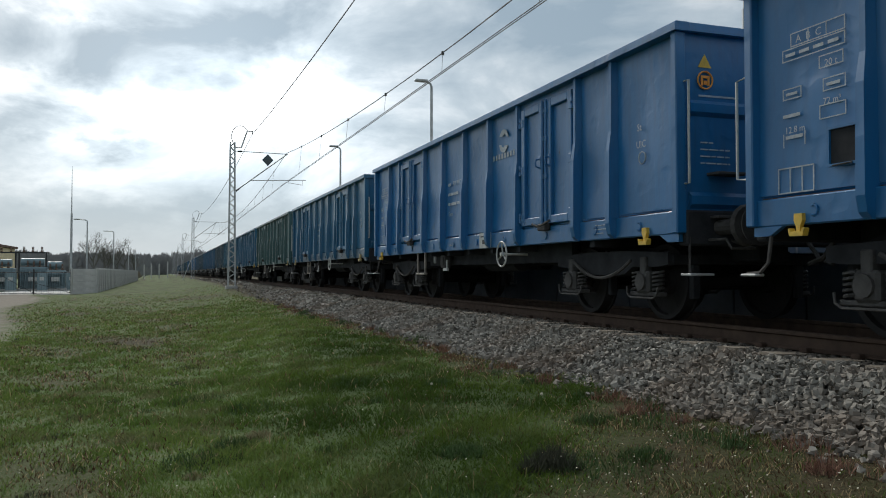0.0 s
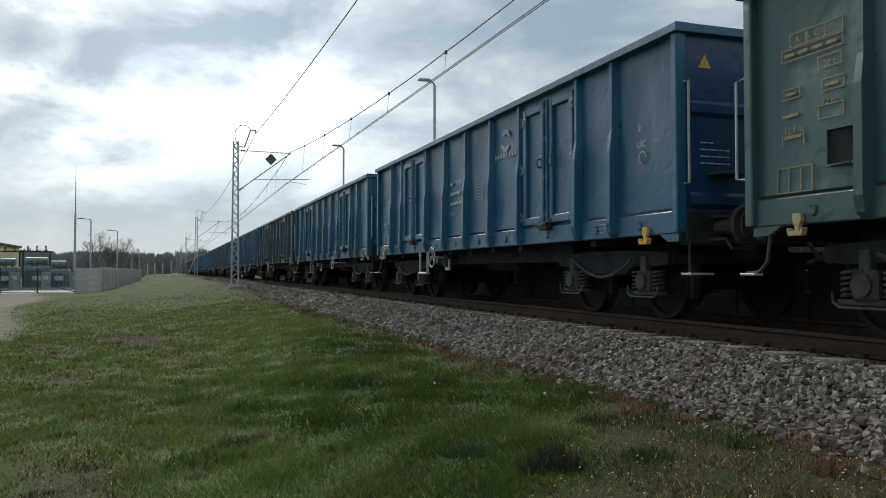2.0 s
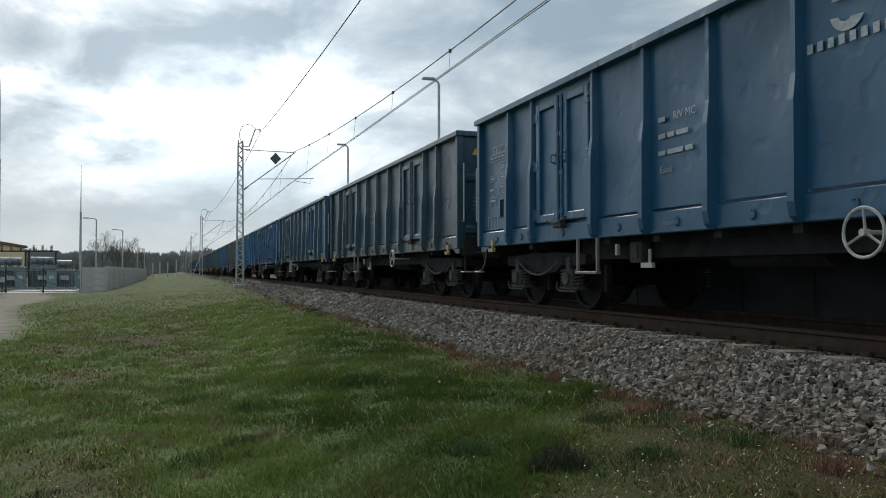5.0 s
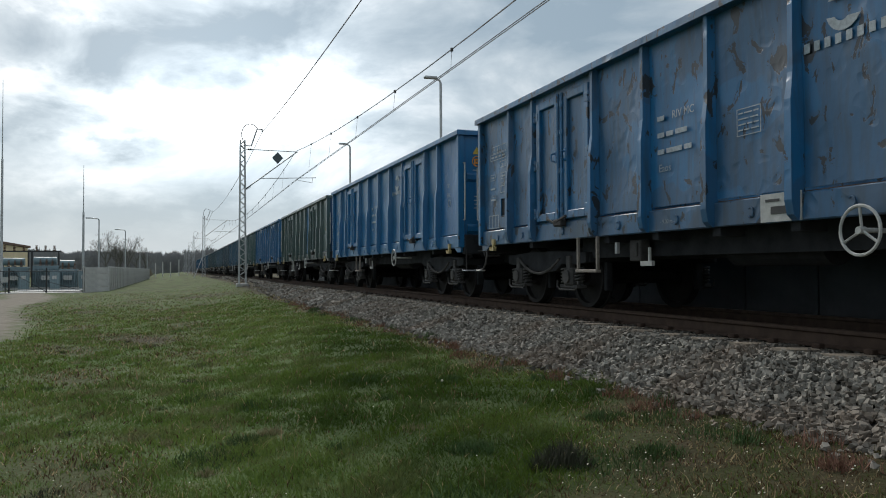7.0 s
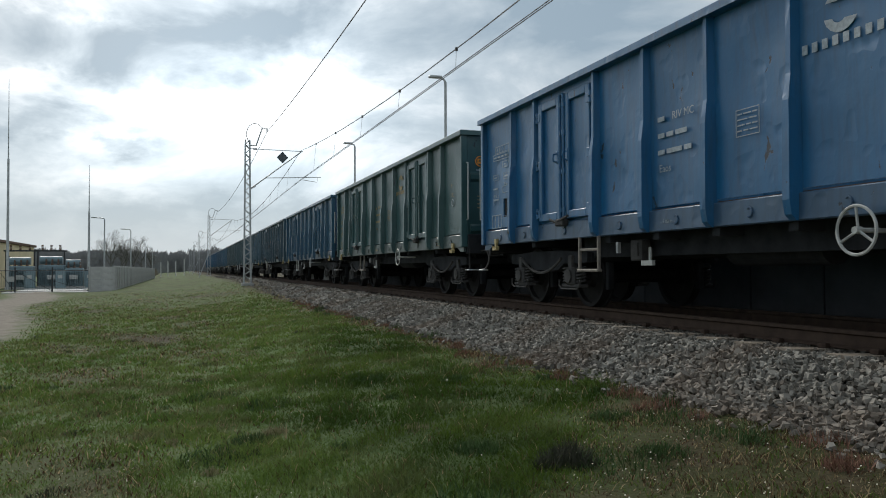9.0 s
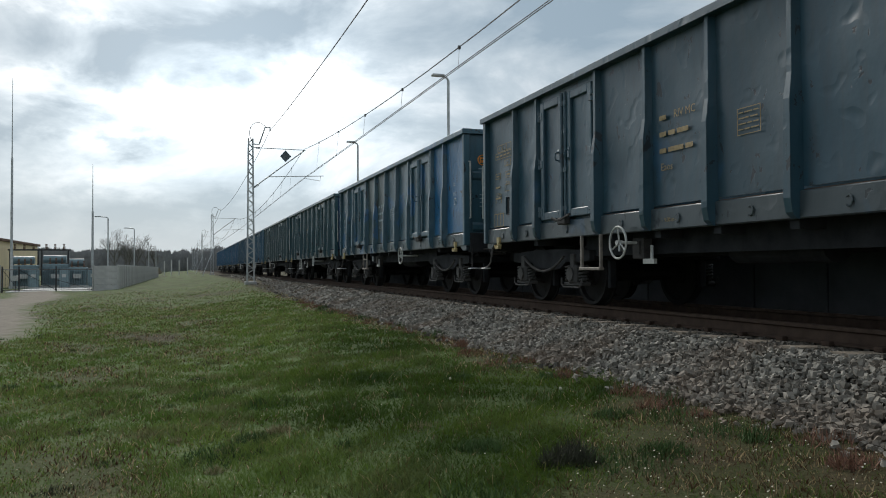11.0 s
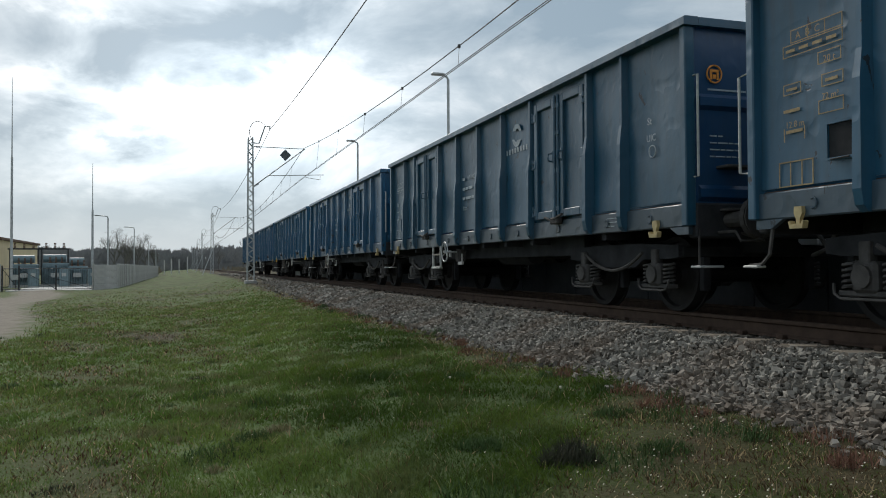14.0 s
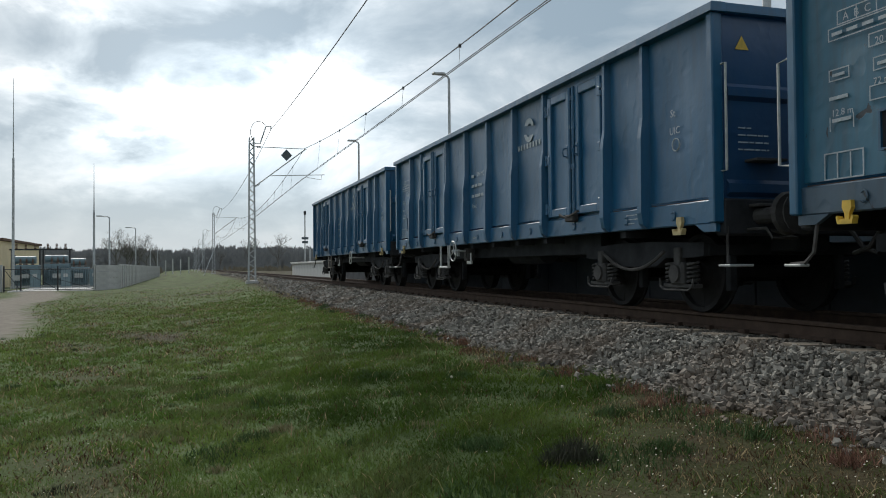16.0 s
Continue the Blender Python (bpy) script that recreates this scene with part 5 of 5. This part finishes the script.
def build_bare_tree(spot, height, seed, label, thick=0.16):
    """A leafless tree: tapered trunk, forking limbs and fine twigs."""
    rng = random.Random(seed)
    tree = tagged(new("bare_tree"), label, "tree", "bare trees")
    tree.location = spot
    trunk, limbs, twigs = bmesh.new(), bmesh.new(), bmesh.new()

    def grow(p, d, length, r, depth):
        q = p + d * length
        rod((trunk, limbs, limbs, twigs, twigs, twigs)[depth], p, q, r, 5 if depth < 2 else 3, r * 0.65)
        if depth >= 5:
            return
        for _ in range(rng.choice((3, 3, 4)) if depth else 7):
            start = p.lerp(q, rng.uniform(0.45, 1.0))
            side = Vector((rng.uniform(-1, 1), rng.uniform(-1, 1), rng.uniform(-0.1, 0.9))).normalized()
            grow(start, (d * 0.75 + side * 0.8).normalized(), length * rng.uniform(0.5, 0.72), r * 0.5, depth + 1)

    grow(Vector((0, 0, -0.3)), Vector((rng.uniform(-0.05, 0.05), 0, 1)).normalized(), height * 0.45, thick, 0)
    part("trunk", trunk, BARK, tree)
    part("limb", limbs, BARK, tree)
    tagged(part("twig_spray", twigs, BARK, tree), kind="stuff")


for spot_, h_, seed_ in (((-14.0, 183, -1.0), 11.5, 1), ((-11.6, 186, -1.0), 9.5, 2), ((-9.6, 187, -1.0), 10.5, 4), ((-8.2, 190, -1.0), 9.0, 8), ((-6.4, 192, -1.0), 8.0, 9), ((-12.8, 194, -1.0), 9.0, 12)):
    build_bare_tree(spot_, h_, seed_, "grey leafless tree beyond the yard fence", 0.2)
for spot_, h_, seed_ in (((25.5, 236, -0.6), 12.5, 5), ((18.6, 262, -0.6), 12.0, 6), ((11.0, 280, -0.6), 9.0, 7)):
    build_bare_tree(spot_, h_, seed_, "leafless tree in the field behind the platform", 0.22)


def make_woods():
    m = Mat("hazed_woods", 0.95, 0, 0.1)
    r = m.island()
    # the haze of the distance is put into this pale grey
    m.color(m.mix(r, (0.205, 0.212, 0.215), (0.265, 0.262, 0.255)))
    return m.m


def build_woods():
    """A far belt of bare woods: thin trunks and ragged twig sprays, many to a tree."""
    rng = np.random.default_rng(7)
    verts, tris = [], []

    def tri(a, b, c):
        i = len(verts)
        verts.extend((a, b, c))
        tris.append((i, i + 1, i + 2))
    for row, (dist, n, tall) in enumerate(((340, 420, 9.0), (400, 460, 10.5), (455, 460, 12.0), (515, 1000, 13.0))):
        for k in range(n):
            ang = math.radians(-52 + 108 * (k + rng.uniform(0, 1)) / n + 6)
            d = dist + rng.uniform(-22, 22)
            x, y = d * math.sin(ang), d * math.cos(ang)
            if -10 < x < 16 and d < 494:
                continue
            h = tall * rng.uniform(0.85, 1.08) * (1 + 0.06 * math.sin(ang * 23) + 0.04 * math.sin(ang * 61))
            w = h * 0.02
            tri((x - w, y, -1.2), (x + w, y, -1.2), (x, y, h))
            for j in range(96):
                u = rng.uniform(0.0, 1.0) ** 0.8
                z = -1.2 + h * u
                r = h * 0.30 * (1.2 - u * 0.8)
                bx, bz = rng.uniform(-1, 1) * r, z
                q = rng.uniform(0.15, 0.5) + 0.7 * (1 - u)
                by = rng.uniform(-2, 2)
                tri((x + bx - q, y + by, bz - 0.6), (x + bx + q * 0.8, y + by, bz - 0.4), (x + bx + rng.uniform(-0.5, 0.5), y + by, bz + rng.uniform(0.4, 1.3)))
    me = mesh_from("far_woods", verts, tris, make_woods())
    tagged(new("far_woods", me), "distant belt of leafless woods in haze-paled grey", "woods", kind="stuff")
    # low brush along its foot, in front of the first trees
    verts.clear()
    tris.clear()
    for k in range(5000):
        ang = math.radians(rng.uniform(-46, 58))
        d = rng.uniform(230, 330)
        x, y = d * math.sin(ang), d * math.cos(ang)
        if -8 < x < 14:
            continue
        h, q = rng.uniform(0.6, 2.4), rng.uniform(0.5, 1.6)
        tri((x - q, y, -1.1), (x + q, y, -1.1), (x + rng.uniform(-q, q), y, -1.1 + h))
    me = mesh_from("brush", verts, tris, BRUSH)
    tagged(new("brush", me), "dry brown brush at the edge of the woods", "brush", kind="stuff")


BRUSH = plain("dry_brush", (0.20, 0.17, 0.12), 0.95, 0, 0.35, 0.3)
build_woods()

# ---- ballast stones and grass ----


def build_stones():
    rng = np.random.default_rng(11)
    bm = bmesh.new()
    bmesh.ops.create_cube(bm, size=1.5)
    bmesh.ops.triangulate(bm, faces=bm.faces[:])
    base = np.array([v.co[:] for v in bm.verts])
    faces = np.array([[v.index for v in f.verts] for f in bm.faces])
    bm.free()
    shapes = []
    for _ in range(24):       # skewed, chipped blocks
        t = base * rng.uniform(0.55, 1.35, (1, 3)) + rng.uniform(-0.45, 0.45, (8, 3))
        shapes.append(t)
    zones = ((3.55, 5.72, -9, 2.6, 330, 0.030), (3.55, 5.72, 2.6, 11, 1000, 0.0210), (3.55, 5.72, 11, 22, 520, 0.027), (3.55, 5.72, 22, 48, 130, 0.048), (3.55, 5.72, 48, 95, 34, 0.085), (5.9, 7.2, 3, 20, 240, 0.034))
    allv, allf, off, darks = [], [], 0, []
    for x0, x1, y0, y1, dens, size in zones:
        n = int((x1 - x0) * (y1 - y0) * dens)
        x, y = rng.uniform(x0, x1, n), rng.uniform(y0, y1, n)
        keep = (bed_top(x) > ground_z(x, y) - 0.03 - 0.04 * rng.uniform(0, 1, n)) | (rng.uniform(0, 1, n) < 0.05)
        on_sleeper = (np.abs((y + 6 + 0.3) % 0.6 - 0.3) < 0.11) & (np.abs(x - TRACK_X) < 1.30)
        keep &= ~(on_sleeper & (rng.uniform(0, 1, n) < 0.88))
        x, y = x[keep], y[keep]
        z = np.maximum(bed_top(x), ground_z(x, y)) + rng.uniform(-0.022, 0.038, len(x))
        for i in range(len(x)):
            s = shapes[rng.integers(24)]
            a, b = rng.uniform(0, 6.28, 2)
            ca, sa, cb, sb = math.cos(a), math.sin(a), math.cos(b), math.sin(b)
            rot = np.array([[ca, -sa, 0], [sa, ca, 0], [0, 0, 1]]) @ np.array([[1, 0, 0], [0, cb, -sb], [0, sb, cb]])
            allv.append(s @ rot.T * size * rng.uniform(0.65, 1.35) + (x[i], y[i], z[i]))
            # stones get darker toward the middle of the track
            darks.append(np.full(len(base), 0.85 * float(step(1.35, 0.8, abs(x[i] - TRACK_X)))))
            allf.append(faces + off)
            off += len(base)
    me = mesh_from("ballast_stones", np.concatenate(allv), np.concatenate(allf), STONES)
    point_values(me, "mid_dark", np.concatenate(darks))
    tagged(new("ballast_stones", me), "loose angular grey ballast stones", "stones", kind="stuff")


def build_grass():
    rng = np.random.default_rng(21)
    zones = ((-7.0, 2.3, 420, 0.060, 0.007), (2.3, 6.0, 5600, 0.055, 0.0032), (6.0, 11.0, 2700, 0.060, 0.0050), (11.0, 20.0, 1000, 0.062, 0.008), (20.0, 32.0, 480, 0.060, 0.011), (32.0, 62.0, 170, 0.060, 0.015))
    V, D, L = [], [], []
    for y0, y1, dens, tall, wide in zones:
        xa, xb = -0.26 * max(y1, 9) - 3.0, 4.15
        n = int((xb - xa) * (y1 - y0) * dens)
        x, y = rng.uniform(xa, xb, n), rng.uniform(y0, y1, n)
        clump = 0.5 + 0.5 * np.sin(x * 5.1 + 2 * np.sin(y * 1.7)) * np.sin(y * 4.3 + 1.5 * np.sin(x * 2.1))
        dry = dryness(x, y)
        keep = (y < 26 + 36 * rng.uniform(0, 1, n) ** 1.6) & (sandy(x, y) < rng.uniform(0.1, 0.6, n)) & (rng.uniform(0, 1, n) < (0.45 + 0.55 * clump) * (1 - 0.72 * dry)) & (rng.uniform(0, 1, n) < step(xa, xa + 3, x)) & (rng.uniform(0, 1, n) < step(-7, -2, y)) & ((x < 3.3) | (bed_top(x) < ground_z(x, y) + 0.05))
        x, y, clump, dry = x[keep], y[keep], clump[keep], dry[keep]
        n = len(x)
        h = tall * rng.uniform(0.3, 1.15, n) * (0.5 + 0.7 * clump) * (1 - 0.35 * dry)
        stalk = rng.uniform(0, 1, n) < 0.018 + 0.05 * (dry > 0.6)
        h[stalk] *= rng.uniform(1.6, 2.8, stalk.sum())
        isdry = np.clip((rng.uniform(0, 1, n) < 0.035 + 0.80 * dry).astype(float) + stalk * 0.6, 0, 1)
        a = rng.uniform(0, 2 * np.pi, n)
        lean = h * rng.uniform(0.2, 1.5, n)
        wd = wide * rng.uniform(0.7, 1.5, n) * np.where(stalk, 0.7, 1)
        dx, dy = np.cos(a), np.sin(a)
        z = ground_z(x, y) - 0.005
        b = rng.uniform(0, 2 * np.pi, n)
        ex, ey = np.cos(b) * lean, np.sin(b) * lean
        P = [(x - dx * wd, y - dy * wd, z), (x + dx * wd, y + dy * wd, z),
             (x - dx * wd * 0.7 + ex * 0.35, y - dy * wd * 0.7 + ey * 0.35, z + h * 0.6), (x + dx * wd * 0.7 + ex * 0.35, y + dy * wd * 0.7 + ey * 0.35, z + h * 0.6),
             (x + ex, y + ey, z + h)]
        V.append(np.stack([np.stack(p, -1) for p in P], 1).reshape(-1, 3))
        D.append(np.repeat(isdry, 5))
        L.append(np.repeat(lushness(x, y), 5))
    V, D = np.concatenate(V), np.concatenate(D)
    i = np.arange(len(V) // 5) * 5
    F = np.concatenate([np.stack([i, i + 1, i + 3], 1), np.stack([i, i + 3, i + 2], 1), np.stack([i + 2, i + 3, i + 4], 1)])
    me = mesh_from("grass", V, F, GRASS)
    point_values(me, "dry", D)
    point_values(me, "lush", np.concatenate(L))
    tagged(new("grass", me), "short uneven spring grass with dry brown stalks", "grass", kind="stuff")


build_stones()
build_grass()


def build_tuft(spot, radius, tall, count, seed, material, label, name="weed_tuft"):
    """A tuft of many leaning blades."""
    rng = np.random.default_rng(seed)
    a, q = rng.uniform(0, 6.28, count), radius * np.sqrt(rng.uniform(0, 1, count))
    x, y = q * np.cos(a), q * np.sin(a)
    h = tall * rng.uniform(0.4, 1.2, count)
    b, w = rng.uniform(0, 6.28, count), rng.uniform(0.003, 0.007, count)
    z = np.full(count, -0.02)
    tip = np.stack([x + rng.uniform(-0.6, 0.6, count) * tall, y + rng.uniform(-0.6, 0.6, count) * tall, h * (1.1 - 0.7 * (q / radius) ** 2)], -1)
    v = np.stack([np.stack([x - w * np.cos(b), y - w * np.sin(b), z], -1), np.stack([x + w * np.cos(b), y + w * np.sin(b), z], -1), tip], 1).reshape(-1, 3)
    i = np.arange(count) * 3
    me = mesh_from(name, v, np.stack([i, i + 1, i + 2], 1), material)
    ob = tagged(new(name, me), label, "weeds", kind="stuff")
    ob.location = (spot[0], spot[1], float(ground_z(spot[0], spot[1])))


DARK_WEED = plain("dark_weed", (0.036, 0.038, 0.020), 0.9, 0, 0.5, 20)
RED_WEED = plain("dead_red_stalks", (0.20, 0.10, 0.065), 0.9, 0, 0.5, 20)
LUSH = plain("lush_grass", (0.045, 0.090, 0.018), 0.8, 0, 0.4, 20)


STRAW = plain("dry_straw", (0.26, 0.22, 0.12), 0.9, 0, 0.4, 20)


def build_weeds():
    for i, (x, y, q) in enumerate(((2.24, 4.50, 0.10), (2.36, 4.62, 0.09), (2.12, 4.42, 0.08), (2.30, 4.36, 0.07))):
        build_tuft((x, y), q * 1.35, 0.12, 210, 1 + i, DARK_WEED, "low dark weed tuft in the grass")
    rng = random.Random(8)
    for k in range(46):
        y = 3.4 + 24 * (k / 46) ** 1.5 + rng.uniform(-0.3, 0.3)
        x = 3.72 + rng.uniform(-0.35, 0.12)
        build_tuft((x, y), rng.uniform(0.10, 0.26), rng.uniform(0.07, 0.15), 130, 30 + k, rng.choice((RED_WEED, RED_WEED, LUSH)), "dry reddish weeds at the edge of the ballast")
    for k in range(14):
        y = rng.uniform(3.5, 9)
        build_tuft((rng.uniform(0.2, 3.2), y), rng.uniform(0.15, 0.4), 0.075, 420, 90 + k, LUSH, "lusher green grass tuft")
    for k in range(70):
        y = rng.uniform(5, 20)
        x = rng.uniform(-0.2 * y, 2.6)
        build_tuft((x, y), rng.uniform(0.05, 0.14) * (1 + y / 30), rng.uniform(0.04, 0.07), 110, 200 + k, rng.choice((DARK_WEED, LUSH, STRAW)), "small rough tuft in the grass")
    # small pale flowers and straw ends in the thin grass
    gen = np.random.default_rng(5)
    n = 3200
    x, y = gen.uniform(-2.5, 3.7, n), 2.6 + 10 * gen.uniform(0, 1, n) ** 1.3
    keep = gen.uniform(0, 1, n) < 0.03 + 0.9 * dryness(x, y)
    x, y = x[keep], y[keep]
    n = len(x)
    z = ground_z(x, y) + gen.uniform(0.03, 0.075, n)
    r = gen.uniform(0.0025, 0.006, n)
    v = np.stack([np.stack([x + r * math.cos(t), y + r * math.sin(t), z + 0.5 * r * math.sin(t + 1)], -1) for t in np.linspace(0, 2 * math.pi, 6)[:5]], 1).reshape(-1, 3)
    i = np.arange(n) * 5
    me = mesh_from("small_flowers", v, np.stack([i + k for k in range(5)], 1), PETAL)
    tagged(new("small_flowers", me), "tiny pale flowers scattered in the thin grass", "flowers", kind="stuff")
    for spot in ((2.42, 7.32), (3.04, 6.2)):
        z = float(ground_z(*spot))
        f = tagged(new("seed_head"), "white dandelion seed head in the grass", "flower")
        f.location = (*spot, z)
        bm = bmesh.new()
        rod(bm, (0, 0, -0.01), (0.01, 0, 0.10), 0.003, 5)
        part("stem", bm, LUSH, f)
        bm = bmesh.new()
        bmesh.ops.create_icosphere(bm, subdivisions=2, radius=0.013, matrix=Matrix.Translation((0.01, 0, 0.115)))
        part("head", bm, PETAL, f)


PETAL = plain("pale_petal", (0.50, 0.46, 0.36), 0.8, 0, 0.15, 30)
build_weeds()


def motions():
    """The train rolls past, even but for a slight surge at the end; every wheelset turns with it."""
    run = [(2.0 * k, SPEED * 2.0 * k) for k in range(8)] + [(15.5, SPEED * 15.5), (16.0, SPEED * 16.0 + 0.45)]
    for k, w in enumerate(WAGONS):
        y0 = spot_of(k)
        walk(w, [(t, pose(TRACK_X, y0 - gone, 0)) for t, gone in run])
    wheels = [o for w in WAGONS for o in w.children_recursive if o.name.startswith("wheelset")]
    steps = [k / FPS for k in range(16 * FPS + 1)]
    for dy in (-0.9, 0.9):
        same = [o for o in wheels if abs(o.location.y - dy) < 0.01]
        walk(same[0], [(t, Matrix.Translation((0, dy, 0.46)) @ Matrix.Rotation(SPEED * t / 0.46, 4, "X")) for t in steps])
        done = same[0].animation_data
        for o in same[1:]:
            o.rotation_mode = "QUATERNION"
            keys = o.animation_data_create()
            keys.action = done.action
            keys.action_slot = done.action_slot


motions()
